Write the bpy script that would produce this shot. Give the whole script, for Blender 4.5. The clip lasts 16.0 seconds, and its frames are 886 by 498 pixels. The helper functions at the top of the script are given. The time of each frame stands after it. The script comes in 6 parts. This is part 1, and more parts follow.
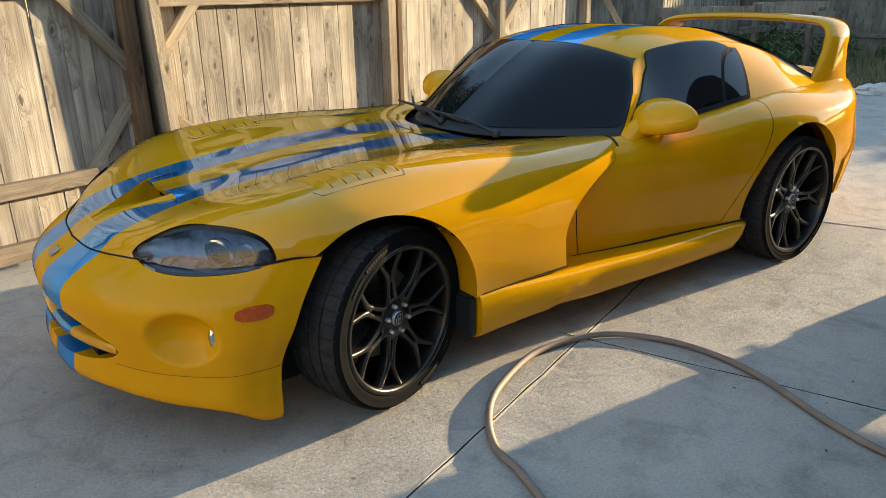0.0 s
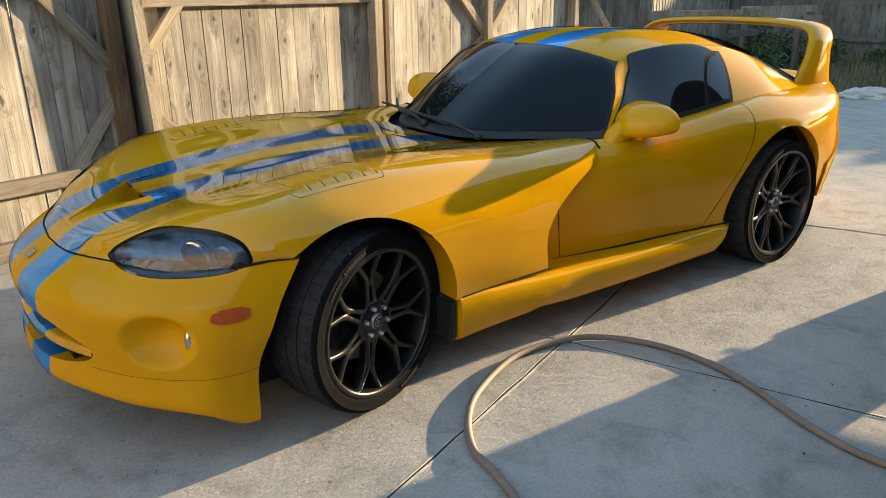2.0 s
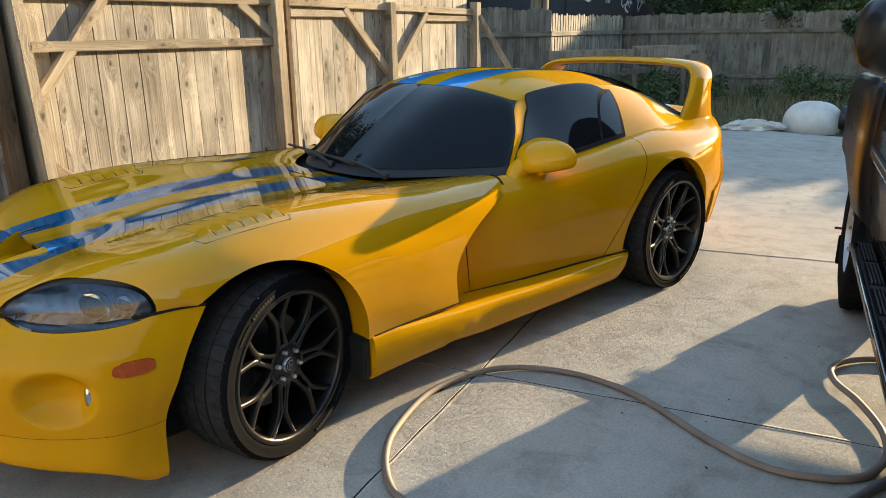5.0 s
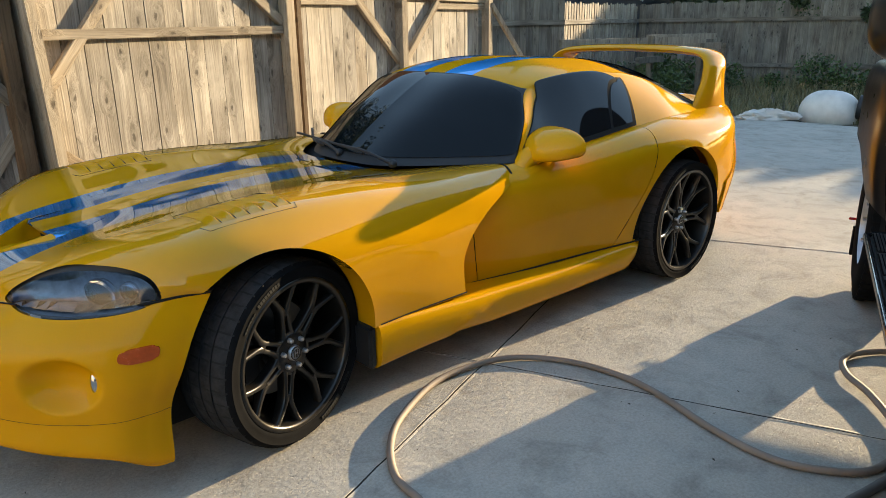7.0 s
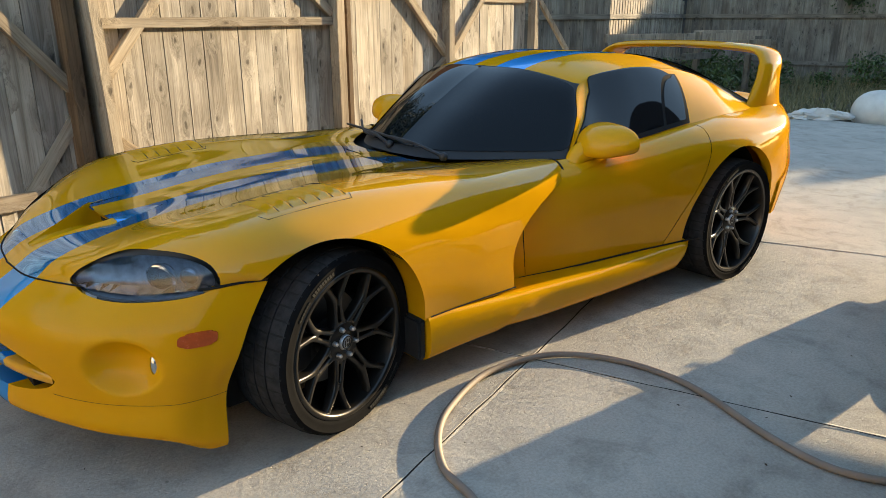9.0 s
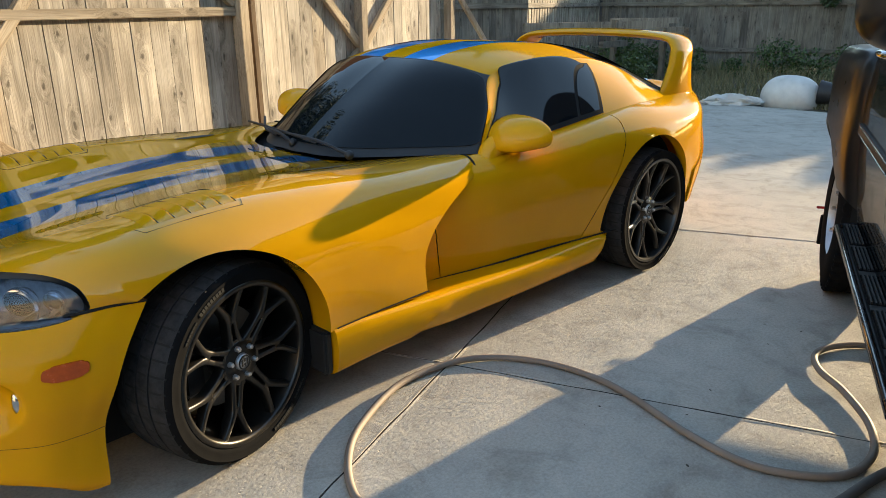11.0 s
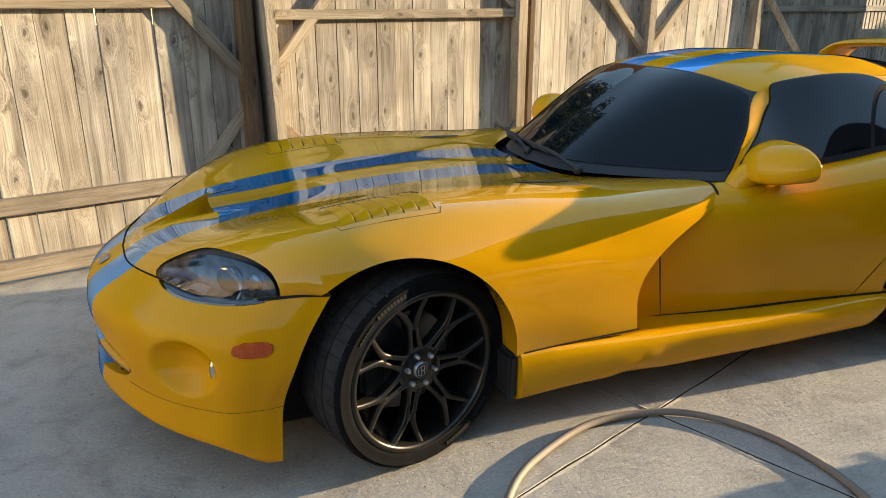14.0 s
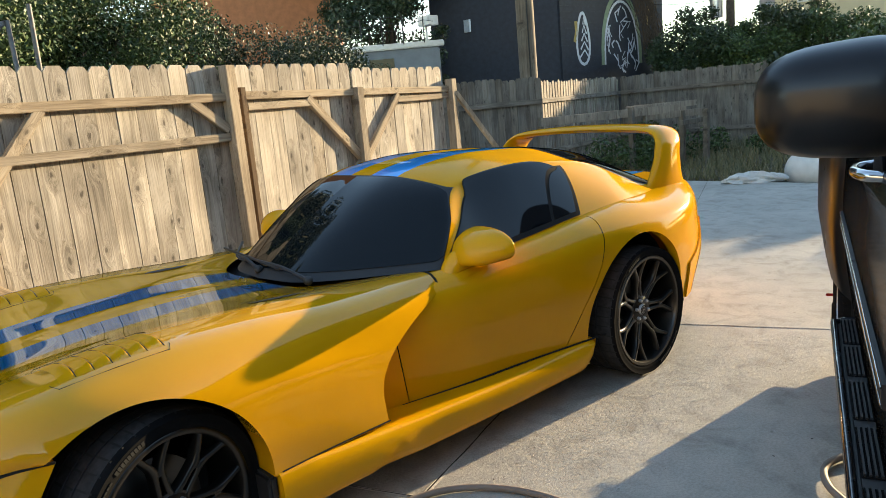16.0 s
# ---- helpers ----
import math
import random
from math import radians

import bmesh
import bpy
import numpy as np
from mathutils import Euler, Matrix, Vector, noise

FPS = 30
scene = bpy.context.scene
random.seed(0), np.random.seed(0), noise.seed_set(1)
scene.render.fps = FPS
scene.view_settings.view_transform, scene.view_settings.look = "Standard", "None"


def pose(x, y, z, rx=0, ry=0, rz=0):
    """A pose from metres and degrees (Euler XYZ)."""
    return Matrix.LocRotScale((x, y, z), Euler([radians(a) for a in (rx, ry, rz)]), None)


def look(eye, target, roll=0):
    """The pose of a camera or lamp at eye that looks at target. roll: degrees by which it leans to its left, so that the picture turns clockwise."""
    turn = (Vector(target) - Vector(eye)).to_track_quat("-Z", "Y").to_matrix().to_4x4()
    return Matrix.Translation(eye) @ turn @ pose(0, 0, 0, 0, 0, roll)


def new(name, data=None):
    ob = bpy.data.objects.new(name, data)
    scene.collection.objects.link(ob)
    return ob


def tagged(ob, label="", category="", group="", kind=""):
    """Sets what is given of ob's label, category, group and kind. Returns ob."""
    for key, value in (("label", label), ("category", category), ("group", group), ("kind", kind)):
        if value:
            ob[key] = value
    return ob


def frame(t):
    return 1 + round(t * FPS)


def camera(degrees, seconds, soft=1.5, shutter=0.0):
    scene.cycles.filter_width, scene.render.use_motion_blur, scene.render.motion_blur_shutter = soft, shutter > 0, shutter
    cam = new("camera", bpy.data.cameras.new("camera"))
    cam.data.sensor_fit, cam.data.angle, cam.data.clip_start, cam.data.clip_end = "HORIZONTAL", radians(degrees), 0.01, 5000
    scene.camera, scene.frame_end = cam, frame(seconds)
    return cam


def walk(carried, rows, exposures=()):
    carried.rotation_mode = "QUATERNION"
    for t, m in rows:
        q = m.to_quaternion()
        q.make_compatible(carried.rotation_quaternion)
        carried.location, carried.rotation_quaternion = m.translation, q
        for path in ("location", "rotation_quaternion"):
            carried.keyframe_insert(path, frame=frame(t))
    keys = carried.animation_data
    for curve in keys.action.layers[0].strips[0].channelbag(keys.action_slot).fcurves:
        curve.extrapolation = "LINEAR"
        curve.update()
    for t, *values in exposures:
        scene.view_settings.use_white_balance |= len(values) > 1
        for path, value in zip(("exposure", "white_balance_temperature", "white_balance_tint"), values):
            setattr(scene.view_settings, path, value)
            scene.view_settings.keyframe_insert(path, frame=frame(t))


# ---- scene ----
cam = camera(63.3, 16.0, soft=0.5)
PATH = [
    (0, (-1.184, -2.719, 1.384), (-0.074, -1.199, 0.706), -0.8),
    (0.5, (-1.197, -2.709, 1.383), (-0.13, -1.163, 0.694), -0.6),
    (1, (-1.186, -2.714, 1.381), (-0.14, -1.154, 0.692), -0.6),
    (1.5, (-1.162, -2.727, 1.386), (-0.081, -1.189, 0.703), -0.6),
    (2, (-1.145, -2.739, 1.382), (-0.017, -1.231, 0.71), -0.5),
    (2.5, (-1.156, -2.732, 1.388), (-0.001, -1.235, 0.735), -0.4),
    (3, (-1.163, -2.736, 1.402), (0.016, -1.243, 0.785), -0.3),
    (3.5, (-1.155, -2.744, 1.404), (0.072, -1.278, 0.818), -0.3),
    (4, (-1.15, -2.76, 1.398), (0.144, -1.347, 0.824), -0.7),
    (4.2, (-1.154, -2.775, 1.395), (0.169, -1.387, 0.825), -0.6),
    (6.5, (-1.124, -2.78, 1.396), (0.203, -1.402, 0.812), -0.8),
    (7, (-1.122, -2.783, 1.386), (0.174, -1.384, 0.783), -0.8),
    (7.5, (-1.127, -2.775, 1.382), (0.123, -1.343, 0.76), -0.6),
    (8, (-1.138, -2.759, 1.38), (0.066, -1.291, 0.751), -0.4),
    (8.5, (-1.16, -2.743, 1.383), (0.019, -1.253, 0.756), -0.2),
    (9, (-1.171, -2.741, 1.388), (0.051, -1.284, 0.768), -0.1),
    (9.5, (-1.15, -2.775, 1.389), (0.155, -1.392, 0.768), 0.2),
    (10, (-1.141, -2.771, 1.386), (0.215, -1.442, 0.757), -0.1),
    (10.2, (-1.13, -2.768, 1.385), (0.233, -1.45, 0.748), -0.5),
    (12.3, (-0.733, -2.52, 1.379), (0.544, -1.13, 0.716), 1.4),
    (12.5, (-0.713, -2.555, 1.385), (0.499, -1.112, 0.716), 1.5),
    (13, (-0.653, -2.667, 1.389), (0.34, -1.066, 0.716), 1.1),
    (13.5, (-0.679, -2.678, 1.404), (0.102, -0.961, 0.738), 0.6),
    (14, (-0.68, -2.687, 1.399), (0.035, -0.934, 0.756), -0.0),
    (14.5, (-0.669, -2.72, 1.42), (0.168, -1.011, 0.805), -1.2),
    (15, (-0.618, -2.806, 1.418), (0.438, -1.206, 0.847), -3.2),
    (15.5, (-0.589, -2.856, 1.42), (0.65, -1.368, 0.922), -4.8),
    (16, (-0.648, -2.82, 1.439), (0.666, -1.364, 1.047), -5.2),
]
walk(cam, [(t, look(eye, target, roll)) for t, eye, target, roll in PATH])

# ---- light ----
SUN_AZ, SUN_EL = radians(-5.0), radians(9.6)
world = bpy.data.worlds.new("world")
scene.world = world
world.use_nodes = True
wn = world.node_tree.nodes
sky = wn.new("ShaderNodeTexSky")
sky.sky_type, sky.sun_disc = "NISHITA", False
sky.sun_elevation, sky.sun_rotation = SUN_EL, radians(90) - SUN_AZ
sky.air_density, sky.dust_density, sky.ozone_density = 1.0, 0.04, 0.8
wn["Background"].inputs["Strength"].default_value = 0.182
world.node_tree.links.new(sky.outputs["Color"], wn["Background"].inputs["Color"])
sun = new("sun", bpy.data.lights.new("sun", "SUN"))
sun.data.energy, sun.data.angle, sun.data.color = 5.5, radians(0.55), (1.0, 0.775, 0.465)
to_sun = Vector((math.cos(SUN_EL) * math.cos(SUN_AZ), math.cos(SUN_EL) * math.sin(SUN_AZ), math.sin(SUN_EL)))
sun.matrix_world = look(to_sun * 60, (0, 0, 0))
scene.view_settings.exposure = 1.84


# ---- materials ----
def material(name):
    m = bpy.data.materials.new(name)
    m.use_nodes = True
    t = m.node_tree
    return m, t, t.nodes["Principled BSDF"]


def node(t, kind, **values):
    n = t.nodes.new(kind)
    for k, v in values.items():
        if k in n.inputs:
            n.inputs[k].default_value = v
    return n


def ramp(t, source, stops):
    r = t.nodes.new("ShaderNodeValToRGB")
    e = r.color_ramp.elements
    while len(e) < len(stops):
        e.new(0.5)
    for k, (p, c) in zip(e, stops):
        k.position, k.color = p, (*c, 1) if len(c) == 3 else c
    t.links.new(source, r.inputs["Fac"])
    return r


def mixed(t, fac, a, b, blend="MIX"):
    m = t.nodes.new("ShaderNodeMix")
    m.data_type, m.blend_type = "RGBA", blend
    for sock, v in ((m.inputs["Factor"], fac), (m.inputs["A"], a), (m.inputs["B"], b)):
        if hasattr(v, "node"):
            t.links.new(v, sock)
        else:
            sock.default_value = v if isinstance(v, (int, float)) else (*v, 1)
    return m.outputs["Result"]


def bumped(t, bsdf, height, strength, distance, after=None):
    b = node(t, "ShaderNodeBump", Strength=strength, Distance=distance)
    t.links.new(height, b.inputs["Height"])
    if after:
        t.links.new(after.outputs["Normal"], b.inputs["Normal"])
    t.links.new(b.outputs["Normal"], bsdf.inputs["Normal"])
    return b


def plain(name, color, rough=0.5, metal=0.0, vary=0.12, scale=9.0, bump=0.0, bump_scale=200.0, coat=0.0, spec=0.5):
    m, t, b = material(name)
    co = t.nodes.new("ShaderNodeTexCoord")
    n = node(t, "ShaderNodeTexNoise", Scale=scale, Detail=5.0, Roughness=0.6)
    t.links.new(co.outputs["Object"], n.inputs["Vector"])
    lo, hi = [c * (1 - vary) for c in color], [min(1, c * (1 + vary)) for c in color]
    r = ramp(t, n.outputs["Fac"], [(0.3, lo), (0.7, hi)])
    t.links.new(r.outputs["Color"], b.inputs["Base Color"])
    rr = node(t, "ShaderNodeMapRange")
    rr.inputs["To Min"].default_value, rr.inputs["To Max"].default_value = max(0.02, rough - 0.08), min(1, rough + 0.08)
    t.links.new(n.outputs["Fac"], rr.inputs["Value"])
    t.links.new(rr.outputs["Result"], b.inputs["Roughness"])
    b.inputs["Metallic"].default_value = metal
    b.inputs["Specular IOR Level"].default_value = spec
    b.inputs["Coat Weight"].default_value = coat
    b.inputs["Coat Roughness"].default_value = 0.03
    if bump:
        n2 = node(t, "ShaderNodeTexNoise", Scale=bump_scale, Detail=3.0)
        t.links.new(co.outputs["Object"], n2.inputs["Vector"])
        bumped(t, b, n2.outputs["Fac"], bump, 0.002)
    return m


STRIPE_IN, STRIPE_OUT = 0.08, 0.262


def paint(name, striped, satin=0.0):
    """Car paint: yellow, with two blue stripes along the car's length where striped."""
    m, t, b = material(name)
    co = t.nodes.new("ShaderNodeTexCoord")
    n = node(t, "ShaderNodeTexNoise", Scale=3.0, Detail=3.0)
    t.links.new(co.outputs["Object"], n.inputs["Vector"])
    yellow = ramp(t, n.outputs["Fac"], [(0.35, (0.645, 0.301, 0.002)), (0.65, (0.70, 0.330, 0.003))]).outputs["Color"]
    if striped:
        blue = ramp(t, n.outputs["Fac"], [(0.35, (0.009, 0.35, 0.90)), (0.65, (0.013, 0.39, 0.95))]).outputs["Color"]
        sep = t.nodes.new("ShaderNodeSeparateXYZ")
        t.links.new(co.outputs["Object"], sep.inputs["Vector"])
        a = node(t, "ShaderNodeMath")
        a.operation = "ABSOLUTE"
        t.links.new(sep.outputs["Y"], a.inputs[0])
        s = node(t, "ShaderNodeMath")
        s.operation = "SUBTRACT"
        t.links.new(a.outputs[0], s.inputs[0])
        s.inputs[1].default_value = (STRIPE_IN + STRIPE_OUT) / 2
        a2 = node(t, "ShaderNodeMath")
        a2.operation = "ABSOLUTE"
        t.links.new(s.outputs[0], a2.inputs[0])
        lt = node(t, "ShaderNodeMath")
        lt.operation = "LESS_THAN"
        t.links.new(a2.outputs[0], lt.inputs[0])
        lt.inputs[1].default_value = (STRIPE_OUT - STRIPE_IN) / 2
        col = mixed(t, lt.outputs[0], yellow, blue)
        mt = node(t, "ShaderNodeMath")
        mt.operation = "MULTIPLY"
        t.links.new(lt.outputs[0], mt.inputs[0])
        mt.inputs[1].default_value = 0.72
        t.links.new(mt.outputs[0], b.inputs["Metallic"])
        cw = node(t, "ShaderNodeMapRange")
        cw.inputs["To Min"].default_value, cw.inputs["To Max"].default_value = (0.6 if satin else 1.0), 1.0
        t.links.new(lt.outputs[0], cw.inputs["Value"])
        t.links.new(cw.outputs["Result"], b.inputs["Coat Weight"])
    else:
        col = yellow
    t.links.new(col, b.inputs["Base Color"])
    dust = node(t, "ShaderNodeTexNoise", Scale=14.0, Detail=6.0, Roughness=0.7)
    t.links.new(co.outputs["Object"], dust.inputs["Vector"])
    rr = node(t, "ShaderNodeMapRange")
    rr.inputs["To Min"].default_value, rr.inputs["To Max"].default_value = (0.02, 0.05) if striped and not satin else (0.28, 0.42)
    t.links.new(dust.outputs["Fac"], rr.inputs["Value"])
    t.links.new(rr.outputs["Result"], b.inputs["Roughness"])
    b.inputs["Specular IOR Level"].default_value = 0.22 if striped and not satin else 0.0
    b.inputs["Coat Weight"].default_value = 0.9
    b.inputs["Coat IOR"].default_value = 1.33
    if striped:
        # the blue lacquer is glossier than the yellow
        ci = node(t, "ShaderNodeMapRange")
        ci.inputs["To Min"].default_value, ci.inputs["To Max"].default_value = 1.33, 1.38
        t.links.new(lt.outputs[0], ci.inputs["Value"])
        t.links.new(ci.outputs["Result"], b.inputs["Coat IOR"])
    cr = node(t, "ShaderNodeMapRange")
    cr.inputs["From Min"].default_value, cr.inputs["From Max"].default_value = 0.35, 0.75
    cr.inputs["To Min"].default_value, cr.inputs["To Max"].default_value = (0.003 if striped else 0.07) + satin, (0.014 if striped else 0.13) + satin
    t.links.new(dust.outputs["Fac"], cr.inputs["Value"])
    if satin:
        cs = node(t, "ShaderNodeMapRange")
        cs.inputs["To Max"].default_value = 0.02
        t.links.new(lt.outputs[0], cs.inputs["Value"])
        t.links.new(cr.outputs["Result"], cs.inputs["To Min"])
        t.links.new(cs.outputs["Result"], b.inputs["Coat Roughness"])
    else:
        t.links.new(cr.outputs["Result"], b.inputs["Coat Roughness"])
    return m


def wood(name, dark, mid, light, grey=0.0):
    """Weathered softwood: long grain along local z, knots, a tone of its own for each board."""
    m, t, b = material(name)
    co = t.nodes.new("ShaderNodeTexCoord")
    info = t.nodes.new("ShaderNodeObjectInfo")
    off = node(t, "ShaderNodeVectorMath")
    off.operation = "MULTIPLY_ADD"
    t.links.new(info.outputs["Random"], off.inputs[0])
    off.inputs[1].default_value = (37.0, 19.0, 53.0)
    t.links.new(co.outputs["Object"], off.inputs[2])
    # knots: where they sit, and how far the grain bends round them
    km = node(t, "ShaderNodeMapping")
    km.inputs["Scale"].default_value = (7.5, 1.5, 3.4)
    t.links.new(off.outputs[0], km.inputs["Vector"])
    ks, kc = t.nodes.new("ShaderNodeSeparateXYZ"), t.nodes.new("ShaderNodeCombineXYZ")
    t.links.new(km.outputs[0], ks.inputs[0])
    t.links.new(ks.outputs["X"], kc.inputs["X"])
    t.links.new(ks.outputs["Z"], kc.inputs["Y"])
    rough = node(t, "ShaderNodeTexNoise", Scale=3.2, Detail=3.0, Roughness=0.6)
    t.links.new(kc.outputs[0], rough.inputs["Vector"])
    jog = node(t, "ShaderNodeVectorMath")
    jog.operation = "MULTIPLY_ADD"
    t.links.new(rough.outputs["Color"], jog.inputs[0])
    jog.inputs[1].default_value = (.22, .34, 0)
    t.links.new(kc.outputs[0], jog.inputs[2])
    kv = node(t, "ShaderNodeTexVoronoi", Scale=1.0, Randomness=1.0)
    kv.voronoi_dimensions = "2D"
    t.links.new(jog.outputs[0], kv.inputs["Vector"])
    sel = node(t, "ShaderNodeSeparateColor")
    t.links.new(kv.outputs["Color"], sel.inputs[0])
    gt = node(t, "ShaderNodeMath")
    gt.operation = "GREATER_THAN"
    t.links.new(sel.outputs[0], gt.inputs[0])
    gt.inputs[1].default_value = 0.54

    def chosen(stops):
        kr = ramp(t, kv.outputs["Distance"], stops)
        kf = node(t, "ShaderNodeMath")
        kf.operation = "MULTIPLY"
        t.links.new(kr.outputs["Color"], kf.inputs[0])
        t.links.new(gt.outputs[0], kf.inputs[1])
        return kf.outputs[0]
    bend = chosen([(0.0, (1, 1, 1)), (0.2, (.45, .45, .45)), (0.5, (0, 0, 0))])
    warp = node(t, "ShaderNodeVectorMath")
    warp.operation = "MULTIPLY_ADD"
    t.links.new(bend, warp.inputs[0])
    warp.inputs[1].default_value = (.09, .09, 0)
    t.links.new(off.outputs[0], warp.inputs[2])
    st = node(t, "ShaderNodeMapping")
    st.inputs["Scale"].default_value = (17.0, 17.0, .8)
    t.links.new(warp.outputs[0], st.inputs["Vector"])
    grain = node(t, "ShaderNodeTexNoise", Scale=1.0, Detail=5.0, Roughness=0.55, Distortion=0.9)
    t.links.new(st.outputs[0], grain.inputs["Vector"])
    fine = node(t, "ShaderNodeMapping")
    fine.inputs["Scale"].default_value = (150.0, 150.0, 5.0)
    t.links.new(warp.outputs[0], fine.inputs["Vector"])
    fn = node(t, "ShaderNodeTexNoise", Scale=1.0, Detail=3.0)
    t.links.new(fine.outputs[0], fn.inputs["Vector"])
    soft = [d * .62 + m * .38 for d, m in zip(dark, mid)]
    col = ramp(t, grain.outputs["Fac"], [(0.28, soft), (0.47, mid), (0.70, light)]).outputs["Color"]
    hair = ramp(t, fn.outputs["Fac"], [(0.32, (0.72, 0.70, 0.68)), (0.50, (1, 1, 1)), (0.72, (1.08, 1.08, 1.07))]).outputs["Color"]
    col = mixed(t, 0.90, col, hair, "MULTIPLY")
    tone = ramp(t, info.outputs["Random"], [(0.0, (0.76, 0.74, 0.72)), (0.35, (0.96, 0.95, 0.93)), (0.7, (1.06, 1.03, 0.98)), (1.0, (0.88, 0.82, 0.74))]).outputs["Color"]
    col = mixed(t, 1.0, col, tone, "MULTIPLY")
    col = mixed(t, chosen([(0.0, (.92, .92, .92)), (0.06, (.75, .75, .75)), (0.085, (.34, .34, .34)), (0.16, (.16, .16, .16)), (0.34, (.05, .05, .05)), (.45, (0, 0, 0))]), col, [c * 0.60 for c in dark])
    # blotches
    bl = node(t, "ShaderNodeTexNoise", Scale=2.3, Detail=4.0)
    t.links.new(off.outputs[0], bl.inputs["Vector"])
    br = ramp(t, bl.outputs["Fac"], [(0.33, (0.62, 0.60, 0.58)), (0.62, (1.06, 1.06, 1.05))]).outputs["Color"]
    col = mixed(t, 0.85, col, br, "MULTIPLY")
    if grey:
        col = mixed(t, grey, col, (0.16, 0.15, 0.14))
    t.links.new(col, b.inputs["Base Color"])
    b.inputs["Roughness"].default_value = 0.85
    b.inputs["Specular IOR Level"].default_value = 0.2
    b1 = bumped(t, b, grain.outputs["Fac"], 0.5, 0.006)
    bumped(t, b, fn.outputs["Fac"], 0.5, 0.002, b1)
    return m


def concrete(name):
    m, t, b = material(name)
    co = t.nodes.new("ShaderNodeTexCoord")
    big = node(t, "ShaderNodeTexNoise", Scale=0.8, Detail=6.0, Roughness=0.65)
    mid = node(t, "ShaderNodeTexNoise", Scale=5.0, Detail=8.0, Roughness=0.7, Distortion=0.6)
    fine = node(t, "ShaderNodeTexNoise", Scale=90.0, Detail=4.0, Roughness=0.7)
    for n in (big, mid, fine):
        t.links.new(co.outputs["Object"], n.inputs["Vector"])
    col = ramp(t, big.outputs["Fac"], [(0.3, (0.365, 0.335, 0.288)), (0.7, (0.49, 0.452, 0.39))]).outputs["Color"]
    stain = ramp(t, mid.outputs["Fac"], [(0.28, (0.66, 0.65, 0.63)), (0.5, (1, 1, 1)), (0.75, (1.14, 1.13, 1.10))]).outputs["Color"]
    col = mixed(t, 1.0, col, stain, "MULTIPLY")
    grit = ramp(t, fine.outputs["Fac"], [(0.3, (0.64, 0.64, 0.63)), (0.6, (1.08, 1.08, 1.08))]).outputs["Color"]
    col = mixed(t, 0.60, col, grit, "MULTIPLY")
    spot = node(t, "ShaderNodeTexVoronoi", Scale=6.0)
    t.links.new(co.outputs["Object"], spot.inputs["Vector"])
    sp = ramp(t, spot.outputs["Distance"], [(0.0, (0.25, 0.23, 0.2)), (0.035, (0.4, 0.38, 0.35)), (0.055, (1, 1, 1))]).outputs["Color"]
    col = mixed(t, 0.55, col, sp, "MULTIPLY")
    t.links.new(col, b.inputs["Base Color"])
    b.inputs["Roughness"].default_value = 0.82
    b.inputs["Specular IOR Level"].default_value = 0.3
    # trowel sweep marks, pits and scratches in raking light
    mp = node(t, "ShaderNodeMapping")
    mp.inputs["Scale"].default_value = (9.0, 46.0, 1.0)
    mp.inputs["Rotation"].default_value = (0, 0, radians(62))
    t.links.new(co.outputs["Object"], mp.inputs["Vector"])
    br = node(t, "ShaderNodeTexNoise", Scale=1.0, Detail=6.0, Roughness=0.75, Distortion=1.2)
    t.links.new(mp.outputs[0], br.inputs["Vector"])
    pit = node(t, "ShaderNodeTexVoronoi", Scale=38.0, Randomness=1.0)
    t.links.new(co.outputs["Object"], pit.inputs["Vector"])
    pr = ramp(t, pit.outputs["Distance"], [(0.0, (0, 0, 0)), (0.16, (1, 1, 1))]).outputs["Color"]
    grain = node(t, "ShaderNodeTexNoise", Scale=48.0, Detail=7.0, Roughness=0.75)
    t.links.new(co.outputs["Object"], grain.inputs["Vector"])
    b1 = bumped(t, b, br.outputs["Fac"], 0.5, 0.0045)
    b2 = bumped(t, b, mid.outputs["Fac"], 0.5, 0.009, b1)
    b3 = bumped(t, b, grain.outputs["Fac"], 0.5, 0.0028, b2)
    bumped(t, b, pr, 0.6, 0.003, b3)
    return m


YELLOW = paint("yellow_paint", False)
STRIPED = paint("striped_paint", True)
SATIN = paint("satin_bumper_paint", True, 0.10)
BLACK = plain("black_plastic", (0.018, 0.018, 0.019), 0.55, vary=0.2)
LINER = plain("dark_liner", (0.020, 0.020, 0.020), 0.9, spec=0.1)
RUBBER = plain("tyre_rubber", (0.010, 0.010, 0.0104), 0.82, vary=0.25, bump=0.15, bump_scale=300, spec=0.02)
# tread colour, about three times paler than the sidewall rubber
TREAD = plain("tread_rubber", (0.032, 0.032, 0.033), 0.9, vary=0.3, scale=30, bump=0.15, bump_scale=300, spec=0.02)
MARKS = plain("sidewall_lettering", (0.022, 0.022, 0.021), 0.6, vary=0.3, scale=60, spec=0.05)
TINT = plain("tinted_glass", (0.004, 0.006, 0.009), -0.05, vary=0.1, spec=0.28)
TINT_DARK = plain("dark_windscreen_glass", (0.004, 0.006, 0.008), -0.05, vary=0.1, spec=0.30)
WHEEL = plain("black_wheel", (0.033, 0.030, 0.027), 0.32, metal=0.8, vary=0.15, coat=0.3)
CHROME = plain("chrome", (0.62, 0.62, 0.63), 0.12, metal=1.0, vary=0.05)
SILVER = plain("silver_metal", (0.45, 0.45, 0.46), 0.35, metal=0.8)
ORANGE = plain("orange_lens", (0.46, 0.070, 0.008), 0.25, coat=0.12, vary=0.15, scale=60)
RED = plain("red_lens", (0.35, 0.01, 0.01), 0.2, coat=1.0)
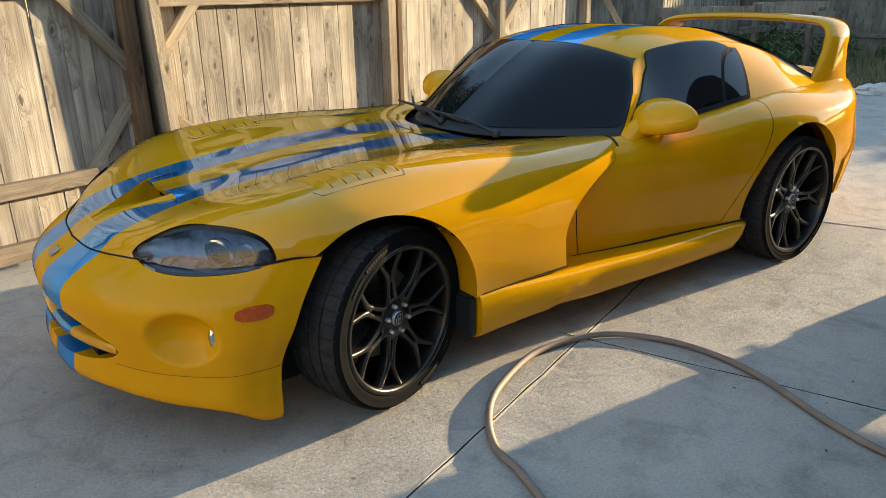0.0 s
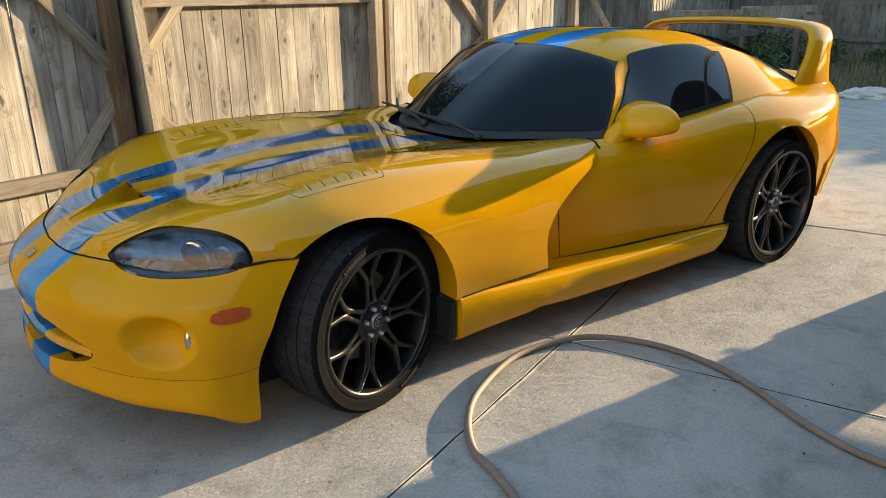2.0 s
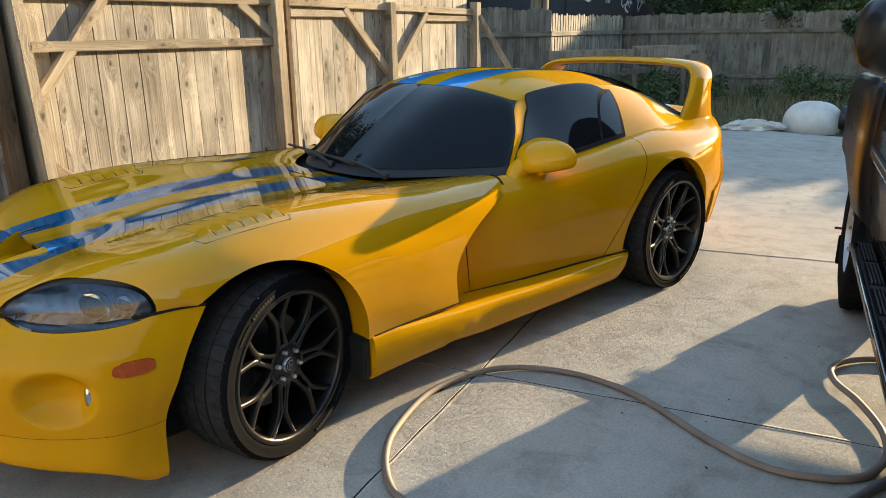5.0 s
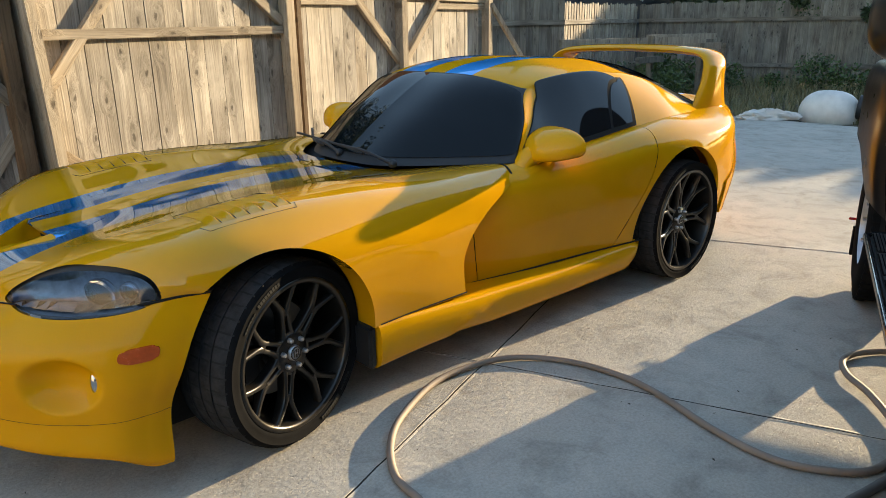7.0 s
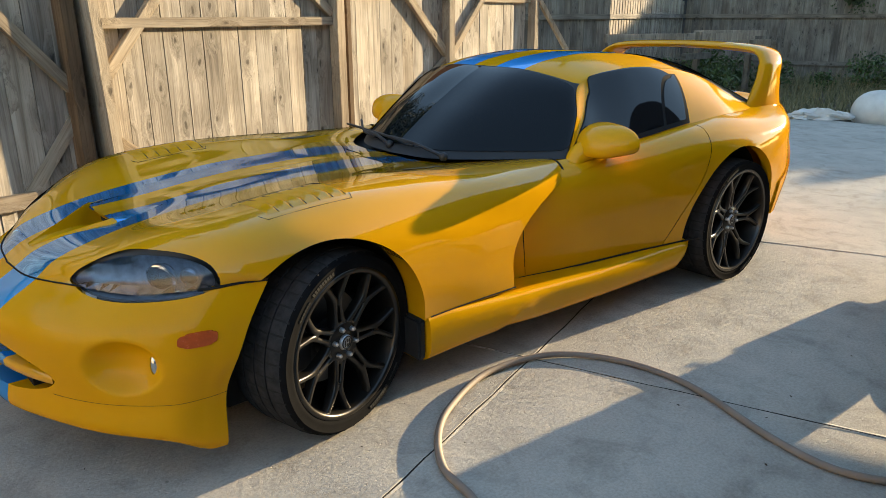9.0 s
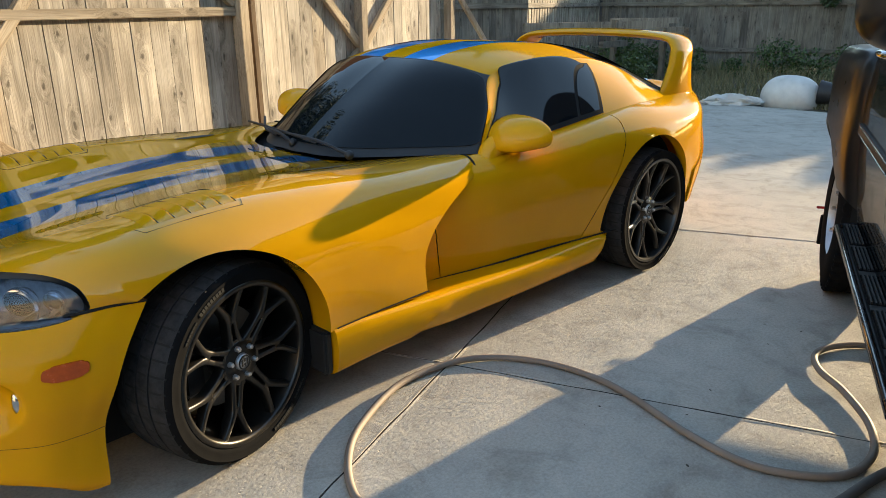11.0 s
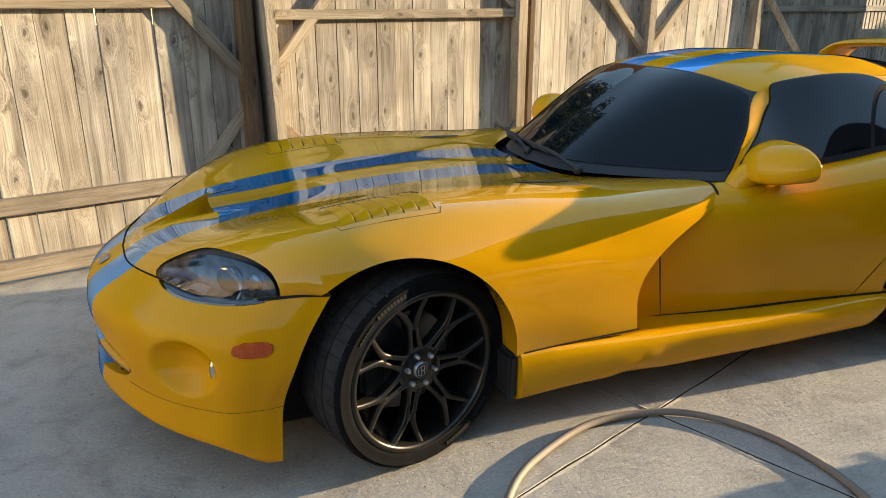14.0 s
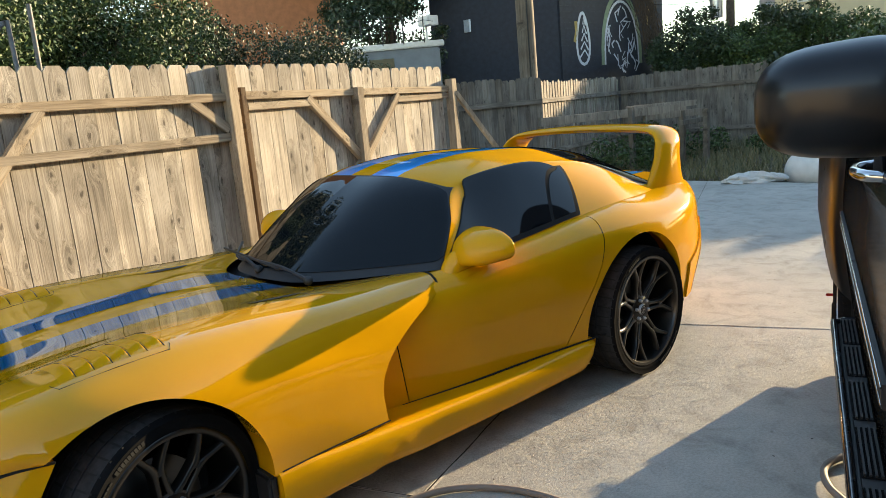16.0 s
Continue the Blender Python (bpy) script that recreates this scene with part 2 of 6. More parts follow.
HOSE = plain("tan_hose", (0.22, 0.172, 0.135), 0.68, vary=0.2, scale=6, bump=0.2, bump_scale=120)
TRUCK = plain("black_truck_paint", (0.013, 0.014, 0.017), 0.26, vary=0.25, coat=1.0, spec=0.05)
WOOD = wood("fence_wood", (0.105, 0.089, 0.073), (0.345, 0.315, 0.275), (0.460, 0.427, 0.382))
FRAME = wood("frame_wood", (0.17, 0.135, 0.10), (0.36, 0.305, 0.235), (0.47, 0.41, 0.33))
POSTWOOD = wood("post_wood", (0.10, 0.065, 0.04), (0.17, 0.115, 0.07), (0.24, 0.17, 0.11))
OLDWOOD = wood("old_wood", (0.15, 0.13, 0.11), (0.30, 0.265, 0.225), (0.42, 0.38, 0.325), 0.1)
# old_wood darkened: the far fences' shade is put into this colour
DARKWOOD = wood("shade_toned_wood", (0.085, 0.076, 0.066), (0.175, 0.158, 0.138), (0.24, 0.222, 0.198))
GLOSS_BLACK = plain("gloss_black", (0.010, 0.011, 0.013), 0.30, vary=0.2, coat=0.12, spec=0.3)
CONCRETE = concrete("concrete")
DIRT = plain("dirt", (0.10, 0.085, 0.06), 0.95, vary=0.5, scale=4, bump=0.8, bump_scale=60, spec=0.1)


# ---- mesh helpers ----
def linked(name, bm, mat, parent=None, label="", smooth=True, normals=None):
    bm.normal_update()
    me = bpy.data.meshes.new(name)
    bm.to_mesh(me)
    bm.free()
    if mat:
        me.materials.append(mat)
    if smooth:
        me.shade_smooth()
    if smooth is True:
        me.set_sharp_from_angle(angle=1.0)
    ob = new(name, me)
    ob.parent = parent
    ob.shadow_terminator_geometry_offset, ob.shadow_terminator_shading_offset = 0.25, 0.1
    if label:
        ob["label"] = label
    return ob


def part(name, bm, mat, parent, label="", smooth=True):
    return linked(name, bm, mat, parent, label, smooth)


def thing(name, label, category, group="", kind=""):
    return tagged(new(name), label, category, group, kind)


def box(bm, x0, x1, y0, y1, z0, z1, bevel=0.0):
    r = bmesh.ops.create_cube(bm, size=1, matrix=Matrix.Translation(((x0 + x1) / 2, (y0 + y1) / 2, (z0 + z1) / 2)) @ Matrix.Diagonal((x1 - x0, y1 - y0, z1 - z0, 1)))
    if bevel:
        es = {e for v in r["verts"] for e in v.link_edges}
        bmesh.ops.bevel(bm, geom=list(es), offset=bevel, segments=2, affect="EDGES")
    return bm


def boxed(x0, x1, y0, y1, z0, z1, bevel=0.0):
    return box(bmesh.new(), x0, x1, y0, y1, z0, z1, bevel)


def tube(bm, pts, radius, sides=10, closed=False, caps=True):
    """A round tube along points; radius a number or one a point."""
    n = len(pts)
    rings = []
    prev = None
    for i, p in enumerate(pts):
        a, b = Vector(pts[i - 1] if (i or closed) else p), Vector(pts[(i + 1) % n] if (i < n - 1 or closed) else p)
        d = (b - a).normalized()
        if prev is None:
            prev = d.orthogonal().normalized()
        prev = (prev - d * prev.dot(d)).normalized()
        side = d.cross(prev)
        r = radius[i] if hasattr(radius, "__len__") else radius
        rings.append([bm.verts.new(Vector(p) + (prev * math.cos(k * math.tau / sides) + side * math.sin(k * math.tau / sides)) * r) for k in range(sides)])
    for i in range(n if closed else n - 1):
        a, b = rings[i], rings[(i + 1) % n]
        for k in range(sides):
            bm.faces.new((a[k], a[(k + 1) % sides], b[(k + 1) % sides], b[k]))
    if caps and not closed:
        bm.faces.new(rings[0][::-1])
        bm.faces.new(rings[-1])
    return bm


def spun(bm, profile, segments, axis="Y"):
    """A ring turned round the y axis from (radius, y) pairs."""
    rings = []
    for k in range(segments):
        a = k * math.tau / segments
        rings.append([bm.verts.new((r * math.cos(a), y, r * math.sin(a))) for r, y in profile])
    for k in range(segments):
        p, q = rings[k], rings[(k + 1) % segments]
        for i in range(len(profile) - 1):
            bm.faces.new((p[i], p[i + 1], q[i + 1], q[i]))
    return bm


def spline(pts, n):
    """n points along a smooth line through pts."""
    p = [Vector(q) for q in pts]
    p = [p[0] * 2 - p[1]] + p + [p[-1] * 2 - p[-2]]
    out = []
    for k in range(n):
        u = k / (n - 1) * (len(p) - 3)
        i = min(int(u), len(p) - 4)
        f = u - i
        a, b, c, d = p[i:i + 4]
        out.append(0.5 * ((2 * b) + (c - a) * f + (2 * a - 5 * b + 4 * c - d) * f * f + (3 * b - a - 3 * c + d) * f ** 3))
    return out


class Net:
    """A smooth surface through a net of design lines: lines[v][u] is a point."""

    def __init__(self, *lines):
        g = np.array(lines, float)
        g = np.concatenate([2 * g[:1] - g[1:2], g, 2 * g[-1:] - g[-2:-1]], 0)
        self.g = np.concatenate([2 * g[:, :1] - g[:, 1:2], g, 2 * g[:, -1:] - g[:, -2:-1]], 1)
        self.nv, self.nu = len(lines), len(lines[0])

    @staticmethod
    def weights(f):
        return 0.5 * np.array([-f + 2 * f * f - f ** 3, 2 - 5 * f * f + 3 * f ** 3, f + 4 * f * f - 3 * f ** 3, -f * f + f ** 3])

    def at(self, u, v):
        i, j = min(max(int(u), 0), self.nu - 2), min(max(int(v), 0), self.nv - 2)
        wu, wv = self.weights(u - i), self.weights(v - j)
        return Vector(np.einsum("v,u,vuk->k", wv, wu, self.g[j:j + 4, i:i + 4]))

    def normal(self, u, v):
        e = 0.01
        return (self.at(u + e, v) - self.at(u - e, v)).cross(self.at(u, v + e) - self.at(u, v - e)).normalized()

    def patch(self, u0, u1, v0, v1, nu, nv, lift=0.0, rounded=0.0):
        """A grid over a range of the net. rounded: how far its corners are drawn in."""
        bm = bmesh.new()
        rows = []
        for j in range(nv + 1):
            row = []
            for i in range(nu + 1):
                a, b = 2 * i / nu - 1, 2 * j / nv - 1
                if rounded:
                    k = 1 - rounded * (abs(a) ** 3 * abs(b) ** 3)
                    a, b = a * k, b * k
                u, v = u0 + (u1 - u0) * (a + 1) / 2, v0 + (v1 - v0) * (b + 1) / 2
                p = self.at(u, v)
                if lift:
                    p = p + self.normal(u, v) * lift
                row.append(bm.verts.new(p))
            rows.append(row)
        for j in range(nv):
            for i in range(nu):
                bm.faces.new((rows[j][i], rows[j][i + 1], rows[j + 1][i + 1], rows[j + 1][i]))
        return bm


def cut(bm, f):
    """Split the faces of bm along f(co) = 0."""
    val = {v: f(v.co) for v in bm.verts}
    zero = {v for v, q in val.items() if abs(q) < 1e-6}
    for e in list(bm.edges):
        a, b = e.verts
        p, q = val[a], val[b]
        if abs(p) > 1e-6 and abs(q) > 1e-6 and p * q < 0:
            _, w = bmesh.utils.edge_split(e, a, p / (p - q))
            val[w] = 0.0
            zero.add(w)
    for face in list(bm.faces):
        z = [v for v in face.verts if v in zero]
        if len(z) == 2 and not bm.edges.get(z):
            bmesh.utils.face_split(face, z[0], z[1])
    return bm


def keep(bm, test):
    bmesh.ops.delete(bm, geom=[f for f in bm.faces if not test(f.calc_center_median())], context="FACES")
    bmesh.ops.delete(bm, geom=[v for v in bm.verts if not v.link_faces], context="VERTS")
    return bm


def seam(bm, f, half=0.0022):
    """A gap along f(co) = 0."""
    cut(bm, lambda c: f(c) - half)
    cut(bm, lambda c: f(c) + half)
    return keep(bm, lambda c: abs(f(c)) > half * 0.98)


def mirror_y(bm):
    """Adds the mirror image across y = 0, welded on the centre line."""
    geom = bm.verts[:] + bm.edges[:] + bm.faces[:]
    d = bmesh.ops.duplicate(bm, geom=geom)["geom"]
    vs = [g for g in d if isinstance(g, bmesh.types.BMVert)]
    fs = [g for g in d if isinstance(g, bmesh.types.BMFace)]
    for v in vs:
        v.co.y = -v.co.y
    bmesh.ops.reverse_faces(bm, faces=fs)
    bmesh.ops.remove_doubles(bm, verts=[v for v in bm.verts if abs(v.co.y) < 1e-4], dist=2e-4)
    return bm


def rim(bm, test, push):
    """Extrudes the open edges whose middle passes test by the vector push(middle)."""
    es = [e for e in bm.edges if e.is_boundary and test((e.verts[0].co + e.verts[1].co) / 2)]
    r = bmesh.ops.extrude_edge_only(bm, edges=es)["geom"]
    for v in r:
        if isinstance(v, bmesh.types.BMVert):
            v.co += push(v.co)
    bmesh.ops.split_edges(bm, edges=[e for e in es if e.is_valid])
    return bm

# ---- the car: x runs from the front axle to the tail, its left side is at -y ----
AXLE_R = 2.444
car = thing("sports_car", "yellow two-door sports coupe with two blue stripes, parked on concrete", "car")

# front body: design lines from the centre of the bonnet out and down to the lower edge of the wing
FRONT = Net(
    [(-.82, 0, .585), (-.72, 0, .640), (-.48, 0, .700), (-.05, 0, .762), (.30, 0, .782), (.58, 0, .782), (.79, 0, .765)],
    [(-.798, .22, .590), (-.70, .23, .650), (-.45, .25, .715), (-.03, .27, .772), (.32, .29, .790), (.60, .32, .788), (.82, .34, .772)],
    [(-.71, .44, .600), (-.625, .47, .675), (-.40, .52, .755), (0, .56, .808), (.36, .585, .815), (.70, .61, .800), (1.15, .640, .789)],
    [(-.60, .62, .600), (-.51, .67, .685), (-.31, .735, .765), (0, .75, .797), (.38, .77, .790), (.80, .775, .765), (1.20, .730, .766)],
    [(-.45, .77, .620), (-.40, .79, .680), (-.25, .835, .710), (0, .872, .690), (.38, .858, .670), (.80, .825, .630), (1.20, .785, .650)],
    [(-.35, .815, .630), (-.30, .845, .640), (-.20, .878, .600), (0, .896, .50), (.38, .870, .480), (.80, .838, .450), (1.20, .80, .450)],
    [(-.267, .84, .629), (-.25, .85, .600), (-.20, .855, .480), (0, .878, .330), (.38, .860, .336), (.80, .846, .334), (1.20, .81, .320)])
# doors, rear wings and rear deck
REAR = Net(
    [(.70, 0, .70), (.95, 0, .70), (1.25, 0, .70), (1.65, 0, .70), (2.05, 0, .72), (2.44, 0, .80), (2.85, 0, .870), (3.20, 0, .897), (3.48, 0, .902)],
    [(.70, .35, .70), (.95, .36, .70), (1.25, .38, .71), (1.65, .40, .72), (2.05, .40, .76), (2.44, .40, .83), (2.85, .36, .872), (3.20, .33, .894), (3.47, .30, .898)],
    [(.70, .60, .72), (.95, .64, .745), (1.25, .70, .775), (1.65, .735, .815), (2.05, .755, .858), (2.44, .74, .885), (2.85, .66, .872), (3.19, .60, .880), (3.43, .54, .872)],
    [(.70, .66, .66), (.95, .715, .695), (1.25, .80, .715), (1.65, .86, .745), (2.05, .895, .785), (2.44, .905, .80), (2.85, .86, .81), (3.13, .775, .815), (3.38, .655, .79)],
    [(.70, .66, .52), (.95, .71, .55), (1.25, .80, .57), (1.65, .865, .585), (2.05, .915, .62), (2.44, .95, .64), (2.85, .905, .65), (3.14, .800, .66), (3.40, .67, .64)],
    [(.70, .66, .40), (.95, .70, .42), (1.25, .77, .43), (1.65, .83, .44), (2.05, .89, .45), (2.44, .94, .47), (2.85, .905, .48), (3.16, .800, .50), (3.41, .66, .495)],
    [(.70, .66, .28), (.95, .69, .288), (1.25, .75, .292), (1.65, .80, .292), (2.05, .86, .290), (2.44, .91, .29), (2.85, .875, .295), (3.12, .77, .305), (3.33, .65, .32)])
# cabin: from the middle of the roof to the waist line
CABIN = Net(
    [(.80, 0, .772), (1.09, 0, .975), (1.405, 0, 1.142), (1.75, 0, 1.198), (2.06, 0, 1.196), (2.33, 0, 1.174), (2.72, 0, 1.108), (3.15, 0, .945)],
    [(.86, .30, .775), (1.12, .285, .970), (1.42, .27, 1.136), (1.76, .28, 1.191), (2.07, .28, 1.189), (2.335, .28, 1.168), (2.71, .29, 1.100), (3.14, .30, .940)],
    [(1.18, .655, .787), (1.328, .592, .950), (1.478, .505, 1.090), (1.79, .515, 1.134), (2.08, .525, 1.130), (2.36, .51, 1.106), (2.70, .50, 1.030), (3.12, .505, .885)],
    [(1.25, .705, .785), (1.40, .645, .920), (1.555, .565, 1.044), (1.82, .575, 1.100), (2.11, .595, 1.098), (2.42, .59, 1.060), (2.72, .59, .980), (3.08, .575, .878)],
    [(1.27, .715, .772), (1.43, .720, .785), (1.60, .735, .800), (1.83, .748, .823), (2.12, .762, .855), (2.46, .765, .872), (2.74, .70, .868), (3.02, .635, .866)])
ARCH_F, ARCH_R = (-.06, .335, .379), (2.365, .368, .379)


def arch_gap(c):
    return min(math.hypot(c.x - x, c.z - z) - r for x, z, r in (ARCH_F, ARCH_R))


def wing_end(z):
    """Where the front wing stops, above the vent ahead of the door."""
    return min(.791 + 6.39 * max(z - .42, 0) ** 2.38 + .05 * max(.42 - z, 0), 1.172)


def door_gap(c):
    """Signed distance to the door's rear edge, positive behind it."""
    z = c.z
    edge = 1.856 + .54 * (z - .304) if z < .652 else 2.044 + .34 * (z - .652)
    return (c.x - edge) * 0.87


def door_front(c):
    return c.x - (1.010 - 0.165 * (c.z - 0.30))


def headlamp(c):
    """Signed distance to the lamp's rim, a drop that tapers to the rear."""
    a = Vector((c.x, abs(c.y), c.z)) - Vector((-.555, .60, .626))
    ax = Vector((.62, .78, .05)).normalized()
    up = Vector((-.45, -.25, .86))
    up = (up - ax * up.dot(ax)).normalized()
    s, w = a.dot(ax) / 0.254, a.dot(up)
    if abs(s) > 1.25 or c.z < 0.45 or c.x > -.2 or abs(a.dot(ax.cross(up))) > 0.15:
        return 0.2
    s2 = min(max(s, -1), 1)
    e = (1 - abs(s2) ** 2.67) ** 0.4 if s2 > 0 else (1 - s2 * s2) ** 0.6
    top = 0.074 * e * (1 + 0.16 * s2)
    low = -0.029 * e
    return max(w - top, low - w, (abs(s) - 1) * 0.254)


def scoop_half(x):
    return .018 + .125 * max(0, min(1, (x + .745) / .235)) ** 1.15


def scoop_hole(c):
    """Signed distance to the outline of the sunk duct in the bonnet."""
    if abs(c.y) > .3 or c.x > -.3:
        return .2
    return max(abs(c.y) - scoop_half(c.x), c.x + .505, -.745 - c.x)


def sided(bm, sign):
    if sign < 0:
        for v in bm.verts:
            v.co.y = -v.co.y
        bmesh.ops.reverse_faces(bm, faces=bm.faces[:])
    return bm


def body_panels():
    # bonnet with the front wings, in one piece
    bm = FRONT.patch(0, 6, 0, 6, 180, 150)
    cut(bm, arch_gap)
    cut(bm, lambda c: c.x - wing_end(c.z) if c.y > .6 else -1)
    cut(bm, headlamp)
    cut(bm, scoop_hole)
    keep(bm, lambda c: arch_gap(c) > 0 and headlamp(c) > 0 and scoop_hole(c) > 0 and not (c.y > .6 and c.x > wing_end(c.z)))
    rim(bm, lambda c: abs(arch_gap(c)) < 0.004 and c.y > .5, lambda c: Vector((0, -0.11, 0)))
    rim(bm, lambda c: c.y > .6 and abs(c.x - wing_end(c.z)) < .004, lambda c: Vector((0.0, -0.03, 0)))
    mirror_y(bm)
    part("bonnet", bm, STRIPED, car)
    for sign in (-1, 1):
        def rear():
            return cut(cut(REAR.patch(0, 8, 2, 6, 200, 76), arch_gap), lambda c: c.z - 0.2)
        bm = seam(seam(rear(), door_gap), door_front)
        keep(bm, lambda c: arch_gap(c) > 0 and door_front(c) > 0 and door_gap(c) < 0)
        part("door", sided(bm, sign), YELLOW, car)
        bm = seam(rear(), door_front)
        keep(bm, lambda c: door_front(c) < 0)
        part("vent_panel", sided(bm, sign), YELLOW, car)
        bm = seam(rear(), door_gap)
        keep(bm, lambda c: arch_gap(c) > 0 and door_gap(c) > 0)
        rim(bm, lambda c: abs(arch_gap(c)) < 0.004 and c.y > .5, lambda c: Vector((0, -0.05, 0)))
        part("rear_wing", sided(bm, sign), YELLOW, car)
    part("rear_deck", mirror_y(REAR.patch(5.4, 8, 0, 2, 30, 20)), SATIN, car)
    # tail panel
    bm = bmesh.new()
    rows = []
    for j in range(25):
        p = REAR.at(8, j / 4)
        rows.append([bm.verts.new((p.x + 0.05 * (1 - (k / 8) ** 2), p.y * k / 8, p.z)) for k in range(9)])
    for a, b in zip(rows, rows[1:]):
        for k in range(8):
            bm.faces.new((a[k], a[k + 1], b[k + 1], b[k]))
    bmesh.ops.remove_doubles(bm, verts=bm.verts[:], dist=1e-5)
    tail = part("rear_bumper", mirror_y(bm), YELLOW, car)
    for sign in (-1, 1):
        def under(c):
            return c.z - .455 - .30 * (c.x - 2.74)
        bm = cut(cut(REAR.patch(6.0, 8, 4.0, 6, 40, 30, .010), lambda c: arch_gap(c) - .001), under)
        keep(bm, lambda c: arch_gap(c) > .001 and under(c) < 0)
        rim(bm, lambda c: True, lambda c: Vector((0, -.020, 0)))
        part("bumper_corner", sided(bm, sign), YELLOW, tail)


body_panels()


# front bumper: a sweep of one upright profile round the plan curve of the nose
TOP = [(-0.82, 0, 0.583), (-0.798, 0.22, 0.588), (-0.71, 0.44, 0.598), (-0.6, 0.62, 0.598), (-0.45, 0.77, 0.618), (-0.35, 0.815, 0.628), (-0.267, 0.84, 0.627)]
LIP = [(-0.94, 0, 0.5), (-0.922, 0.22, 0.5), (-0.845, 0.44, 0.505), (-0.72, 0.63, 0.51), (-0.55, 0.775, 0.515), (-0.43, 0.825, 0.52), (-0.335, 0.847, 0.52)]
MID = [(-0.95, 0, 0.4), (-0.932, 0.22, 0.4), (-0.86, 0.44, 0.4), (-0.735, 0.635, 0.405), (-0.57, 0.785, 0.41), (-0.45, 0.83, 0.415), (-0.38, 0.845, 0.42)]
LOW = [(-0.935, 0, 0.295), (-0.922, 0.22, 0.295), (-0.85, 0.44, 0.29), (-0.735, 0.63, 0.285), (-0.585, 0.77, 0.285), (-0.48, 0.8, 0.285), (-0.415, 0.8, 0.285)]
CHIN = [(-0.95, 0, 0.2), (-0.934, 0.22, 0.2), (-0.865, 0.44, 0.212), (-0.75, 0.635, 0.203), (-0.605, 0.775, 0.187), (-0.5, 0.81, 0.152), (-0.43, 0.815, 0.14)]
BASE = [(-0.905, 0, 0.155), (-0.892, 0.22, 0.155), (-0.825, 0.44, 0.176), (-0.72, 0.6, 0.166), (-0.585, 0.74, 0.148), (-0.49, 0.785, 0.104), (-0.43, 0.8, 0.1)]
NOSE = Net([(x, y, z) for x, y, z in TOP], LIP, MID, LOW, CHIN, BASE)


def mouth(c):
    """The wide opening in the middle of the bumper, drawn to points at its ends."""
    y = abs(c.y) / 0.50
    if y > 1.3 or c.x > -.6:
        return 0.3
    return max(abs(c.z - 0.345 + 0.008 * y) - 0.088 * max(1 - y ** 2.6, 0) ** 0.6, abs(c.y) - 0.52)


def lamp_hollow(p):
    """Depth of the round hollow for the fog lamp."""
    c = Vector((-.665, .675, .405))
    d = Vector((p.x, p.y, p.z)) - c
    along = Vector((.62, .78, 0)).normalized()
    q = math.hypot(d.dot(along) / 0.125, d.z / 0.088)
    return 0.080 * max(0.0, 1 - q ** 2.4) ** 1.25 if q < 1 else 0.0


def front_bumper():
    bm = NOSE.patch(0, 6, 0, 5, 120, 80)
    bm.normal_update()
    for v in bm.verts:
        d = lamp_hollow(v.co)
        if d:
            v.co -= Vector((-.62, .45, 0)) * d
    cut(bm, headlamp)
    cut(bm, mouth)
    keep(bm, lambda c: headlamp(c) > 0 and mouth(c) > 0)
    rim(bm, lambda c: abs(mouth(c)) < .004, lambda c: Vector((0.06, 0, 0)))
    rim(bm, lambda c: c.x > -.44 and abs(c.y) > .7 and c.z < .63, lambda c: Vector((0.0, -0.04, 0)))
    bumper = part("front_bumper", mirror_y(bm), SATIN, car, smooth="soft")
    # bar across the mouth
    bm = bmesh.new()
    rows = []
    for k in range(-24, 25):
        y = k / 24 * 0.49
        q = NOSE.at(abs(y) / 0.22 if abs(y) < .44 else 2 + (abs(y) - .44) / .19, 2.55)
        rows.append([bm.verts.new((q.x + a, y, .342 - 0.008 * abs(y) / .5 + b)) for a, b in ((.06, .018), (.012, .018), (.0, .010), (.0, -.010), (.012, -.018), (.06, -.018))])
    for a, b in zip(rows, rows[1:]):
        for k in range(5):
            bm.faces.new((a[k], a[k + 1], b[k + 1], b[k]))
    part("grille_bar", bm, STRIPED, bumper)
    part("grille_back", boxed(-.86, -.80, -.36, .36, .24, .45), LINER, bumper)
    for sign in (-1, 1):
        bm = bmesh.new()
        bmesh.ops.create_uvsphere(bm, u_segments=20, v_segments=12, radius=1, matrix=Matrix.Translation((-.5855, .7145, .398)) @ Matrix.Rotation(radians(40), 4, "Z") @ Matrix.Diagonal((.018, .024, .043, 1)))
        part("fog_lamp", sided(bm, sign), CHROME, bumper, "chrome oval fog lamp")
        bm = NOSE.patch(4.14, 5.04, 1.10, 1.52, 16, 8, 0.006, 0.28)
        rim(bm, lambda c: True, lambda c: Vector((0.004, -0.008, 0)))
        part("side_marker", sided(bm, sign), ORANGE, bumper, "orange side marker lens")


front_bumper()


def glass_top(u):
    """The upper edge of the side windows on the cabin net."""
    if u < 1.9:
        return 3.04 - .14 * max(0, u - 1.2) ** 2
    k = min(1, (u - 1.9) / .45)
    return min(2.97 - .70 * k * k * (3 - 2 * k) + .55 * max(0, (u - 3) / .9) ** 2, 3.0)


